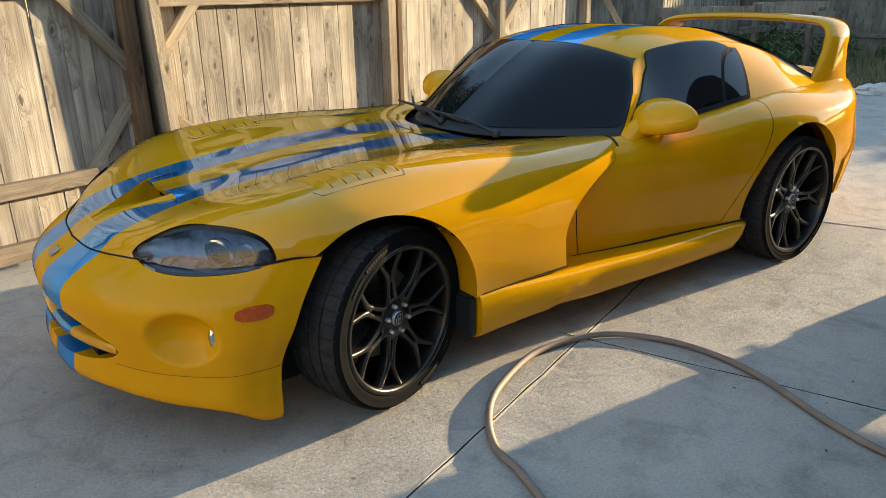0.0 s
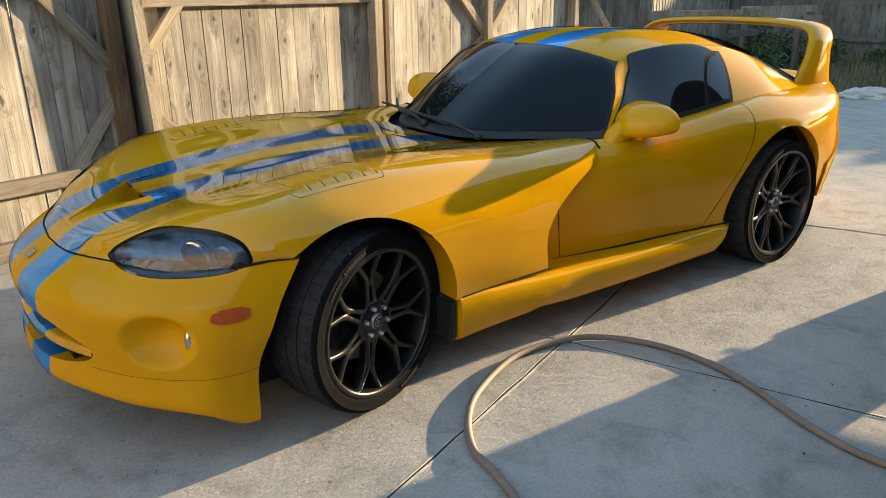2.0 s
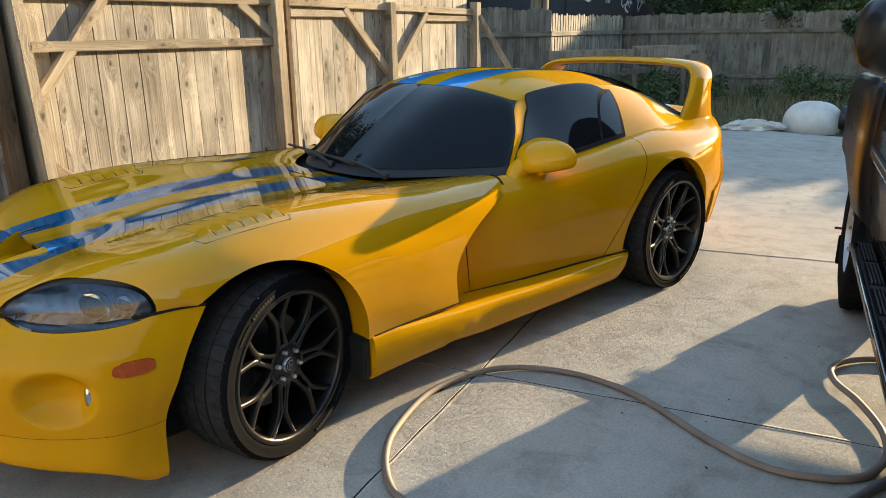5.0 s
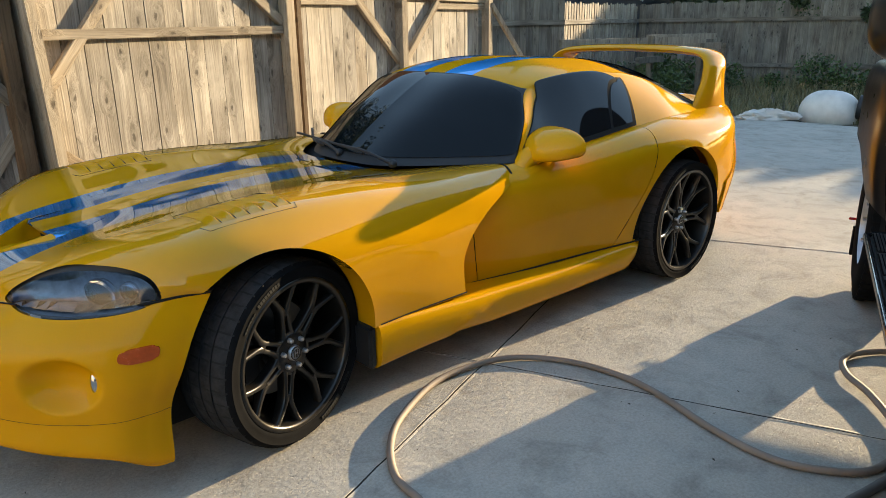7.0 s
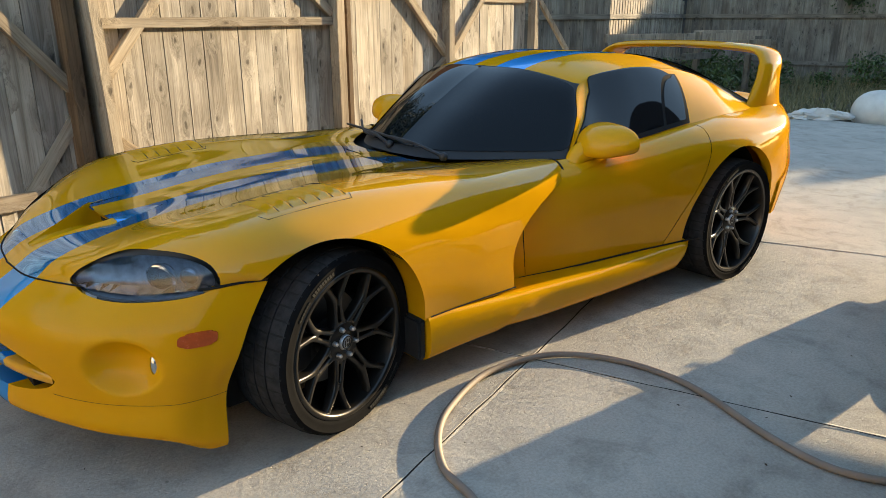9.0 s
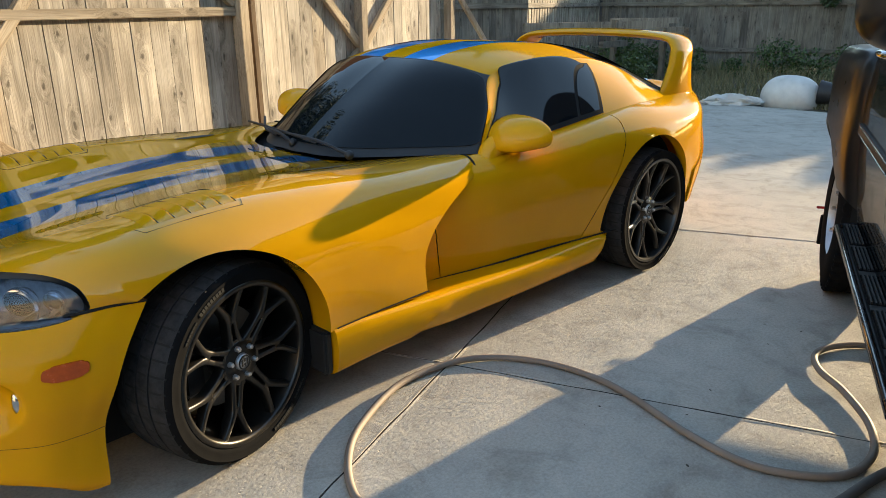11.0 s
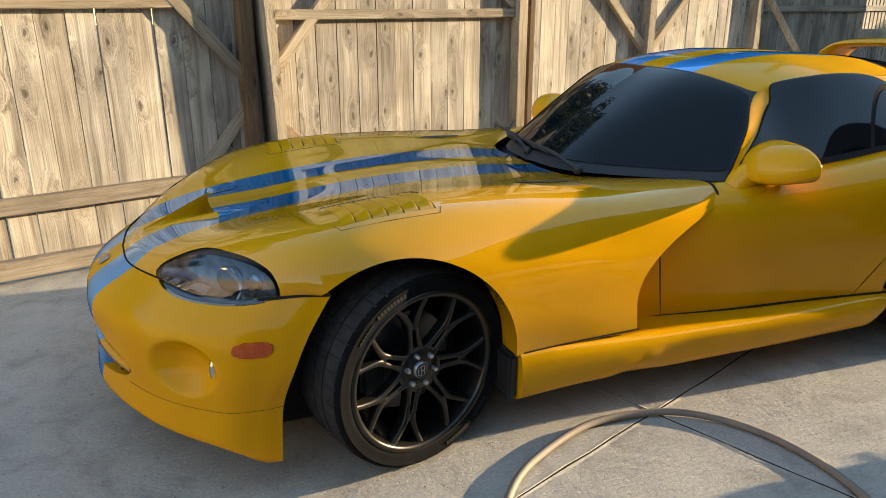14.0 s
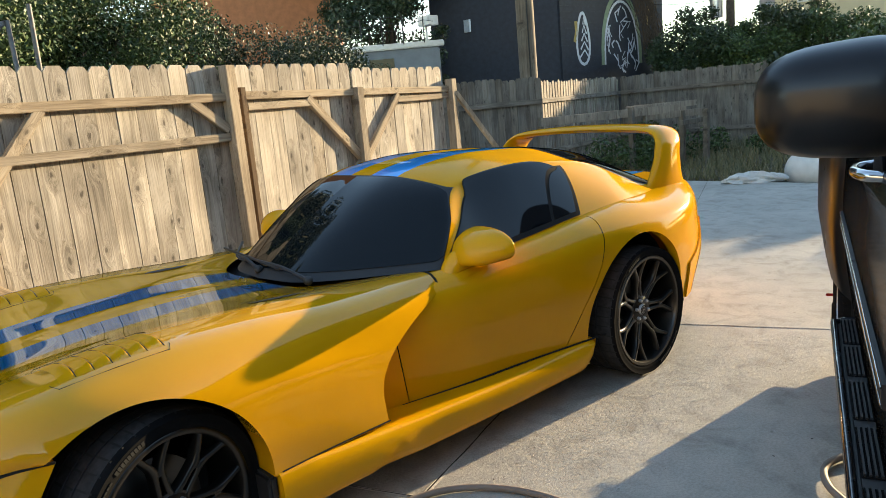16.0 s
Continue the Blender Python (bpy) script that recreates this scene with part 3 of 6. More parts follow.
def pane(start, end, top, foot, lift, nu=48, nv=16):
    """A window between two slanting ends, from the roof rail down to the waist."""
    bm = bmesh.new()
    rows = []
    for j in range(nv + 1):
        f = j / nv
        row = []
        for i in range(nu + 1):
            u = start(f) + (end(f) - start(f)) * i / nu
            v0, v1 = glass_top(u) + top, 3.99 - foot
            v = v0 + (v1 - v0) * f
            row.append(bm.verts.new(CABIN.at(u, v) + CABIN.normal(u, v) * lift))
        rows.append(row)
    for a, b in zip(rows, rows[1:]):
        for i in range(nu):
            bm.faces.new((a[i], a[i + 1], b[i + 1], b[i]))
    return bm


def screen_side(u):
    """Where the windscreen meets its pillar, across the cabin net."""
    return 2.40 + .36 * (1 - min(1, u / 1.9)) ** 1.2


def hatch_side(u):
    """The outer edge of the hatch glass, which wraps down behind the roof pillar."""
    return 2 + 1.55 * (1 - math.exp(-1.7 * max(0, u - 5)))


def screen_sheet(u0, u1, inner, outer, nu, nv, lift, corner=0.0):
    """A sheet on the cabin net between two lines given as functions of u."""
    bm = bmesh.new()
    rows = []
    for j in range(nv + 1):
        row = []
        for i in range(nu + 1):
            a, f = 2 * i / nu - 1, j / nv
            k = 1 - corner * abs(a) ** 6 * f ** 6
            u = (u0 + u1) / 2 + (u1 - u0) / 2 * a * k
            v = inner(u) + (outer(u) - inner(u)) * f * k
            row.append(bm.verts.new(CABIN.at(u, v) + CABIN.normal(u, v) * lift))
        rows.append(row)
    for a, b in zip(rows, rows[1:]):
        for i in range(nu):
            bm.faces.new((a[i], a[i + 1], b[i + 1], b[i]))
    return bm


def cabin():
    part("roof", mirror_y(CABIN.patch(2, 5, 0, 3, 50, 30)), SATIN, car)
    cowl = part("cowl", mirror_y(REAR.patch(0, 2.2, 0, 2, 20, 16)), BLACK, car)
    part("windscreen_surround", mirror_y(screen_sheet(0, 2.0, lambda u: 0, screen_side, 44, 36, .001)), BLACK, car)
    part("windscreen", mirror_y(screen_sheet(.16, 1.95, lambda u: 0, lambda u: screen_side(u) - .07, 48, 44, .005, .10)), TINT_DARK, car, "dark tinted windscreen")
    for sign in (-1, 1):
        part("pillar", sided(screen_sheet(0, 2.02, screen_side, lambda u: 3.06, 30, 8, .004), sign), YELLOW, car)
        part("side_frame", sided(CABIN.patch(2, 5, 3, 4, 40, 12), sign), YELLOW, car)
        part("window_seal", sided(pane(lambda f: -.02, lambda f: 4.23 + .15 * f - .40 * f ** 1.6, 0, .04, .0055), sign), LINER, car)
        part("side_window", sided(pane(lambda f: .12, lambda f: 4.04 - .70 * f, .05, .11, .007), sign), TINT, car, "dark tinted door window")
        part("quarter_window", sided(pane(lambda f: 4.11 - .70 * f, lambda f: 4.17 + .15 * f - .40 * f ** 1.6, .05, .11, .007), sign), TINT, car, "dark tinted quarter window")
        part("sail_panel", sided(CABIN.patch(5, 7, 2, 4, 30, 20), sign), YELLOW, car)
    part("rear_window_surround", mirror_y(screen_sheet(5, 7, lambda u: 0, hatch_side, 34, 40, .002)), BLACK, car)
    part("rear_window", mirror_y(screen_sheet(5.06, 6.94, lambda u: 0, lambda u: hatch_side(u) - .12, 34, 40, .006)), TINT, car, "dark tinted sloping rear window")


cabin()


def sill(sign):
    """The bulged sill under the door, with a slanting crease in its front third."""
    bm = bmesh.new()
    rows = []
    n = 72
    for i in range(n + 1):
        x = .332 + (2.043 - .332) * i / n
        zs = .296 + .052 * (1 - min(1, max(0, (x - .45) / .95))) ** 1.4 if x > .45 else .348
        zb = .166 + .012 * math.sin(min(1, (x - .33) / .6) * math.pi) - .006 * (x - .33) + .128 * max(0, (x - 1.90) / .143) ** 2.4
        zb = min(zb, zs - .012)
        zg = min(.296, zs - .004)
        mid = (zs + zb) / 2
        row = []
        for y, z in ((.60, .296), (.78, zg), (.835, zs - .004), (.862, zs - .006), (.874, zs - .020), (.881, zs * .72 + zb * .28), (.883, mid), (.879, zs * .25 + zb * .75), (.868, zs * .08 + zb * .92), (.845, zb), (.79, zb - .018), (.70, zb - .02)):
            behind = x - (.64 + (z - .18) * 2.9)
            k = max(0, min(1, behind / .11))
            low = max(0, min(1, (zs - .010 - z) / .09))
            dent = .016 * k * k * (3 - 2 * k) * low * low * (3 - 2 * low) * max(0, 1 - max(0, behind - .11) / .8)
            end = max(0, (x - 1.97) / .073)
            row.append(bm.verts.new((x, y - dent - (.022 * end ** 2.5 if y > .84 else 0), z)))
        rows.append(row)
    m = len(rows[0])
    for a, b in zip(rows, rows[1:]):
        for k in range(m - 1):
            bm.faces.new((a[k], b[k], b[k + 1], a[k + 1]))
    bm.faces.new(rows[0])
    bm.faces.new(rows[-1][::-1])
    return part("side_sill", sided(bm, sign), YELLOW, car)


for sign in (-1, 1):
    sill(sign)
    # flap behind the front wheel
    bm = boxed(.296, .330, .70, .856, .17, .335, .01)
    part("splash_flap", sided(bm, sign), BLACK, car, smooth=False)
    # wing mirror on its foot
    bm = bmesh.new()
    bmesh.ops.create_uvsphere(bm, u_segments=36, v_segments=20, radius=1)
    for v in bm.verts:
        c = v.co
        c.x = math.copysign(abs(c.x) ** .9, c.x) * .150 if c.x < 0 else c.x * .022
        front = max(0, -c.x) / .150
        c.x *= 1 - .25 * max(c.y, 0)
        c.z = math.copysign(abs(c.z) ** .80, c.z) * (.080 - .008 * c.y) * (1 if c.z > 0 else .72)
        c.y = math.copysign(abs(c.y) ** .82, c.y) * (.166 - .03 * front)
        c.z -= .030 * front ** 1.5
        c += Vector((1.428 - .16 * c.y, .800 - .02 * front, .856 + .02 * c.y))
    mirror = part("wing_mirror", sided(bm, sign), YELLOW, car)
    bm = bmesh.new()
    tube(bm, spline([(1.275, .715, .745), (1.285, .718, .775), (1.305, .728, .805), (1.345, .750, .828), (1.395, .775, .842)], 12), [.050, .049, .048, .047, .046, .046, .047, .048, .049, .05, .05, .05], 18)
    part("mirror_foot", sided(bm, sign), YELLOW, mirror)


for sign in (-1, 1):
    bm = Net([(1.184, .690, .783), (1.26, .712, .789), (1.36, .735, .793), (1.44, .748, .797)],
             [(1.184, .742, .761), (1.26, .760, .772), (1.36, .770, .784), (1.44, .764, .791)],
             [(1.184, .773, .724), (1.26, .787, .746), (1.36, .791, .769), (1.44, .774, .784)]).patch(0, 3, 0, 2, 24, 12)
    rim(bm, lambda c: True, lambda c: Vector((0, -.05, -.004)))
    part("mirror_base", sided(bm, sign), YELLOW, car)


def wing():
    """The tall hoop over the tail."""
    bm = bmesh.new()
    rows = []
    path = spline([(3.10, .63, .850), (3.12, .625, .93), (3.17, .61, 1.04), (3.22, .585, 1.125), (3.25, .53, 1.172), (3.26, .42, 1.190), (3.265, .22, 1.20), (3.265, 0, 1.203)], 40)
    for i, p in enumerate(path):
        a, b = path[max(i - 1, 0)], path[min(i + 1, len(path) - 1)]
        d = (b - a).normalized()
        out = Vector((0, d.z, -d.y)).normalized()
        f = i / 39
        chord = max(.27, .44 - .62 * f)
        th = .030 if f < .4 else .024
        row = []
        for k in range(16):
            t = k / 16 * math.tau
            cx = math.cos(t) * chord / 2
            ct = math.sin(t) * th * (0.5 + .5 * (1 - math.cos(t)) / 2 + .25)
            row.append(bm.verts.new(p + Vector((1, 0, 0)) * cx + out * ct))
        rows.append(row)
    for a, b in zip(rows, rows[1:]):
        for k in range(16):
            bm.faces.new((a[k], a[(k + 1) % 16], b[(k + 1) % 16], b[k]))
    part("rear_spoiler", mirror_y(bm), YELLOW, car)


wing()


def wheel(name, x, y, radius, width, steer=0.0, rim_share=.80):
    """A wheel whose outer face looks to +y of its own frame."""
    hub = tagged(new(name), "black split-spoke alloy wheel with a low-profile tyre")
    hub.parent = car
    hub.matrix_basis = Matrix.Translation((x, y, radius)) @ Matrix.Rotation(radians(steer) + (math.pi if y < 0 else 0), 4, "Z")
    w, rr = width / 2, radius * rim_share
    bm = bmesh.new()
    prof = [(rr - .004, -w * .93), (rr + .03, -w), (radius - .022, -w * 1.0), (radius - .006, -w * .90), (radius, -w * .62)]
    for g in (-.42, 0.0, .42):
        prof += [(radius, (g - .03) * w), (radius - .005, (g - .027) * w), (radius - .005, (g + .027) * w), (radius, (g + .03) * w)]
    prof += [(radius, w * .62), (radius - .006, w * .90), (radius - .022, w * 1.0), (rr + .045, w * 1.03), (rr + .022, w * 1.0), (rr + .016, w * 1.005), (rr - .004, w * .93)]
    spun(bm, prof, 96)
    tyre = part("tyre", bm, RUBBER, hub, "black low-profile tyre")
    tyre.data.materials.append(TREAD)
    for f in tyre.data.polygons:
        if math.hypot(f.center.x, f.center.z) > radius - .014:
            f.material_index = 1
    for k in range(44):
        a = k * math.tau / 44
        bm = bmesh.new()
        for g0, g1, lean in ((.44, .62, .0), (.62, .93, .0), (.05, .36, .004), (-.36, -.05, .004)):
            at = len(bm.verts)
            box(bm, -.0030, .0030, w * g0, w * g1, -.004, .0036)
            bm.verts.ensure_lookup_table()
            for v in bm.verts[at:]:
                v.co.z -= .0064 * max(0, v.co.y / w - .62) / .28
                v.co.x += lean * (v.co.y / w - g0) / .3
        bmesh.ops.transform(bm, matrix=Matrix.Translation((0, 0, radius - .0034)), verts=bm.verts)
        if k == 0:
            groove = part("tread_groove", bm, LINER, tyre, smooth=False)
            mesh = groove.data
        else:
            bm.free()
            o = new("tread_groove", mesh)
            o.parent, o.matrix_basis = tyre, Matrix.Rotation(a, 4, "Y")
    # raised marks round the sidewall
    marks = {}
    for k in range(30):
        a = .28 + (k % 15) * .043 + (k // 15) * math.pi + (.06 if k % 15 > 8 else 0)
        tall = k % 15 < 9
        if tall not in marks:
            o = part("sidewall_mark", boxed(-.0048, .0048, w * .99, w * 1.036, rr + (.021 if tall else .022), rr + (.034 if tall else .028)), MARKS, tyre, smooth=False)
            marks[tall] = o.data
        else:
            o = new("sidewall_mark", marks[tall])
            o.parent = tyre
        o.matrix_basis = Matrix.Rotation(a, 4, "Y")
    # rim: lip and barrel
    bm = bmesh.new()
    spun(bm, [(rr + .006, w * .97), (rr + .003, w * 1.0), (rr - .010, w * .99), (rr - .016, w * .90), (rr - .022, w * .3), (rr - .03, -w * .9), (rr, -w * .95)], 96)
    rim_ob = part("rim", bm, WHEEL, hub)
    # seven forked spokes, each a slotted stem that parts into two curved arms
    def spoke():
        bm = bmesh.new()
        for side in (-1, 1):
            k = rr / .26
            line = [(.050, .0250, .015), (.066, .0195, .0122), (.085, .0160, .0098), (.110, .0142, .0090), (.138, .0132, .0094), (.150, .0105, .0122), (.162, .0105, .0130), (.177, .0160, .0122), (.196, .0262, .0112), (.218, .0395, .0108), (.238, .0525, .0122), (.2575, .0650, .0175)]
            rows = []
            for r, q, wd in line:
                r *= k
                y0 = w * (.66 + .27 * (r / rr) ** 1.7)
                dp = .036 if r < .2 else .028
                rows.append([bm.verts.new((side * q + m * wd, y0 + d, r)) for m, d in ((-1, -dp), (-.95, -.005), (-.55, 0), (.55, 0), (.95, -.005), (1, -dp))])
            for p, q in zip(rows, rows[1:]):
                for m in range(5):
                    bm.faces.new((p[m], p[m + 1], q[m + 1], q[m]))
        # web that closes the slot at both ends
        y1 = w * (.66 + .27 * (.157 * k / rr) ** 1.7)
        box(bm, -.012, .012, y1 - .030, y1 - .001, .146 * k, .168 * k)
        box(bm, -.018, .018, w * .50, w * .675, .048, .078)
        bmesh.ops.recalc_face_normals(bm, faces=bm.faces[:])
        return bm
    first = part("spoke", spoke(), WHEEL, rim_ob)
    first.matrix_basis = Matrix.Rotation(2.86, 4, "Y")
    for k in range(1, 7):
        o = new("spoke", first.data)
        o.parent, o.matrix_basis = rim_ob, Matrix.Rotation(k * math.tau / 7 + 2.86, 4, "Y")
    bm = bmesh.new()
    spun(bm, [(.0005, w * .70), (.066, w * .70), (.072, w * .66), (.074, w * .4), (.06, -w * .3)], 40)
    part("hub_plate", bm, WHEEL, rim_ob)
    bm = bmesh.new()
    spun(bm, [(.0005, w * .70 + .014), (.022, w * .70 + .013), (.027, w * .70 + .008), (.028, w * .69)], 32)
    cap = part("centre_cap", bm, SILVER, rim_ob, "silver centre cap")
    bm = bmesh.new()
    spun(bm, [(.0200, w * .70 + .0125), (.0205, w * .70 + .0150), (.0235, w * .70 + .0150), (.0240, w * .70 + .0120)], 32)
    part("cap_ring", bm, WHEEL, cap)
    for x0, x1, z0, z1 in ((-.013, -.009, -.012, .012), (-.004, .003, -.014, -.002), (-.004, .003, .003, .014), (.008, .013, -.011, .011)):
        part("cap_mark", boxed(x0, x1, w * .70 + .0130, w * .70 + .0152, z0, z1), WHEEL, cap, smooth=False)
    lug = None
    for k in range(6):
        m = Matrix.Rotation(k * math.tau / 6 + .3, 4, "Y")
        if lug is None:
            bm = bmesh.new()
            spun(bm, [(.0005, w * .70 + .016), (.006, w * .70 + .016), (.0085, w * .70 + .012), (.009, w * .69)], 10)
            lug = part("wheel_nut", bm, SILVER, rim_ob)
            lug.matrix_basis = m @ Matrix.Translation((0, 0, .052))
        else:
            o = new("wheel_nut", lug.data)
            o.parent, o.matrix_basis = rim_ob, m @ Matrix.Translation((0, 0, .052))
    bm = bmesh.new()
    spun(bm, [(.06, -w * .15), (.165, -w * .15), (.165, w * .0), (.06, w * .0)], 48)
    part("brake_disc", bm, plain("brake_steel", (.12, .12, .12), .4, 1.0), hub)
    part("brake_caliper", boxed(.09, .175, -w * .3, w * .2, -.07, .07, .012), BLACK, hub)
    return hub


for sign in (-1, 1):
    wheel("front_wheel", -.012, sign * .727, .325, .240, 15.0 if sign < 0 else 12.0)
    wheel("rear_wheel", AXLE_R - .008, sign * .752, .330, .325, 0, .835)
    for x, zc, r in (ARCH_F, ARCH_R):
        bm = bmesh.new()
        for k in range(24):
            a0, a1 = math.pi * (k / 24 * 1.16 - .08), math.pi * ((k + 1) / 24 * 1.16 - .08)
            q = [(x + (r + .012) * math.cos(a), y, zc + (r + .012) * math.sin(a)) for a in (a0, a1) for y in (.42, .775 if x < 1 else .835)]
            vs = [bm.verts.new(p) for p in q]
            bm.faces.new((vs[0], vs[1], vs[3], vs[2]))
            c = [bm.verts.new(p) for p in (q[0], q[2], (x, .42, zc))]
            bm.faces.new(c)
        bmesh.ops.remove_doubles(bm, verts=bm.verts[:], dist=1e-4)
        part("wheel_housing", sided(bm, sign), LINER, car)
# floor and inner shell
part("underbody", boxed(-.42, 3.3, -.62, .62, .12, .40), LINER, car, smooth=False)


# ---- headlamps ----
from mathutils.bvhtree import BVHTree
shape = FRONT.patch(0, 6, 0, 6, 80, 60)
skin_front = BVHTree.FromBMesh(shape)
shape.free()
shape = NOSE.patch(0, 6, 0, 5, 80, 40)
skin_nose = BVHTree.FromBMesh(shape)
shape.free()
LAMP_C = Vector((-.555, .60, .626))
LAMP_X = Vector((.62, .78, .05)).normalized()
LAMP_Y = Vector((-.45, -.25, .86))
LAMP_Y = (LAMP_Y - LAMP_X * LAMP_Y.dot(LAMP_X)).normalized()
LAMP_N = LAMP_X.cross(LAMP_Y).normalized()
if LAMP_N.y < 0:
    LAMP_N = -LAMP_N


def on_skin(p, way, trees=(skin_front, skin_nose)):
    """The outermost point of the skin on the line through p along way."""
    best = None
    for tree in trees:
        hit, _, _, d = tree.ray_cast(p + way * .4, -way, .8)
        if hit and (best is None or d < best[1]):
            best = (hit, d)
    return best[0] if best else p


def lamp_point(rho, theta, lift, upper=1.0):
    s2 = abs(math.cos(theta)) ** .75 if math.cos(theta) > 0 else math.cos(theta)
    up = math.sin(theta)
    k = abs(up) ** (.8 if s2 > 0 else 1.2) if abs(up) > 1e-6 else 0
    w = .074 * upper * k * (1 + .16 * s2) if up >= 0 else -.029 * k
    p = LAMP_C + LAMP_X * (s2 * .254 * rho) + LAMP_Y * (w * rho)
    return on_skin(p, LAMP_N) + LAMP_N * lift


def lamp_sheet(lift, scale=1.0, upper=1.0, rings=12, segs=64):
    bm = bmesh.new()
    mid = bm.verts.new(lamp_point(0, 0, lift(0)))
    prev = None
    for i in range(1, rings + 1):
        r = i / rings
        ring = [bm.verts.new(lamp_point(r * scale, k * math.tau / segs, lift(r), upper)) for k in range(segs)]
        for k in range(segs):
            n = (k + 1) % segs
            bm.faces.new((mid, ring[k], ring[n]) if prev is None else (prev[k], ring[k], ring[n], prev[n]))
        prev = ring
    bmesh.ops.recalc_face_normals(bm, faces=bm.faces[:])
    return bm


LENS, lt, _ = material("lamp_glass")
clear, gloss, both, fr = (lt.nodes.new(k) for k in ("ShaderNodeBsdfTransparent", "ShaderNodeBsdfGlossy", "ShaderNodeMixShader", "ShaderNodeFresnel"))
fr.inputs["IOR"].default_value = 1.75
gloss.inputs["Roughness"].default_value = 0.015
clear.inputs["Color"].default_value = (.80, .87, .95, 1)
for x, y in ((fr.outputs[0], both.inputs[0]), (clear.outputs[0], both.inputs[1]), (gloss.outputs[0], both.inputs[2]), (both.outputs[0], lt.nodes["Material Output"].inputs["Surface"])):
    lt.links.new(x, y)
LAMP_IN = plain("lamp_housing", (.095, .125, .175), .42, metal=.75, vary=.5, scale=25)
for sign in (-1, 1):
    lamp = tagged(new("headlamp"), "clear oval headlamp with a projector lens")
    lamp.parent = car
    part("lamp_seal", sided(lamp_sheet(lambda r: -.012 - .05 * (1 - r ** 6), 1.02), sign), BLACK, lamp)
    part("reflector", sided(lamp_sheet(lambda r: -.010 - .042 * (1 - r ** 4), .93, .93), sign), LAMP_IN, lamp)
    o = part("lens_cover", sided(lamp_sheet(lambda r: .001 + .008 * (1 - r ** 2), .965, .93), sign), LENS, lamp)
    o.visible_shadow = False
    for off, rad in ((.060, .047), (.150, .030)):
        c = on_skin(LAMP_C + LAMP_X * off + LAMP_Y * .008, LAMP_N) - LAMP_N * .046
        bm = bmesh.new()
        spun(bm, [(rad * .75, -.012), (rad, -.004), (rad * 1.02, .012), (rad * .88, .016), (rad * .86, .006)], 32)
        bmesh.ops.transform(bm, matrix=Matrix.Translation(c) @ LAMP_N.to_track_quat("Y", "Z").to_matrix().to_4x4(), verts=bm.verts)
        part("projector_ring", sided(bm, sign), CHROME, lamp, "chrome projector ring")
        bm = bmesh.new()
        bmesh.ops.create_uvsphere(bm, u_segments=24, v_segments=16, radius=rad * .86, matrix=Matrix.Translation(c - LAMP_N * .004))
        part("projector_lens", sided(bm, sign), TINT, lamp)


# ---- bonnet scoop, louvres, wipers ----
def on_bonnet(x, y):
    return on_skin(Vector((x, abs(y), .7)), Vector((0, 0, 1)), (skin_front,)).z


def line_part(name, pts, radius, mat, parent, label=""):
    return part(name, tube(bmesh.new(), pts, radius, 8), mat, parent, label)


def scoop():
    """A sunk ramp that runs back to a dark opening under a raised roof."""
    bm = bmesh.new()
    rows = []
    n = 16
    for i in range(n + 1):
        f = i / n
        x = -.744 + .30 * f
        half = scoop_half(x)
        deep = .060 * min(1, f * 1.25) ** 1.3
        rise = .012 * min(1, f * 1.25) ** 2 if x < -.5 else -.006
        row = []
        for q, up in ((-1.22, .0005), (-1.10, rise * .8 + .002), (-1.0, rise + .003), (-.97, -deep * .5), (-.90, -deep), (0, -deep), (.90, -deep), (.97, -deep * .5), (1.0, rise + .003), (1.10, rise * .8 + .002), (1.22, .0005)):
            y = half * q
            row.append(bm.verts.new((x, y, on_bonnet(x, y) + up)))
        rows.append(row)
    for a, b in zip(rows, rows[1:]):
        for k in range(10):
            bm.faces.new((a[k], b[k], b[k + 1], a[k + 1]))
    return part("bonnet_scoop", bm, YELLOW, car)


sc = scoop()
bm = bmesh.new()
rows = []
for i in range(13):
    f = i / 12
    x = -.512 + .20 * f
    row = []
    for k in range(17):
        g = k / 8 - 1
        y = g * (.172 - .05 * f ** 2)
        e = max(0, 1 - abs(g) ** 5)
        row.append(bm.verts.new((x + .012 * g * g * (1 - f), y, on_bonnet(x, y) + .001 + (.015 * e * (1 - f) ** 1.5))))
    rows.append(row)
for a, b in zip(rows, rows[1:]):
    for k in range(16):
        bm.faces.new((a[k], b[k], b[k + 1], a[k + 1]))
part("scoop_roof", bm, STRIPED, sc)
# flat dark sheet that stands for the shade inside the opening
bm = bmesh.new()
vs = [bm.verts.new((-.47, y, .705 + dz)) for y in (-.15, .15) for dz in (-.08, .004)]
bm.faces.new((vs[0], vs[1], vs[3], vs[2]))
part("scoop_opening", bm, LINER, sc, "dark sheet for the shade in the scoop's opening")

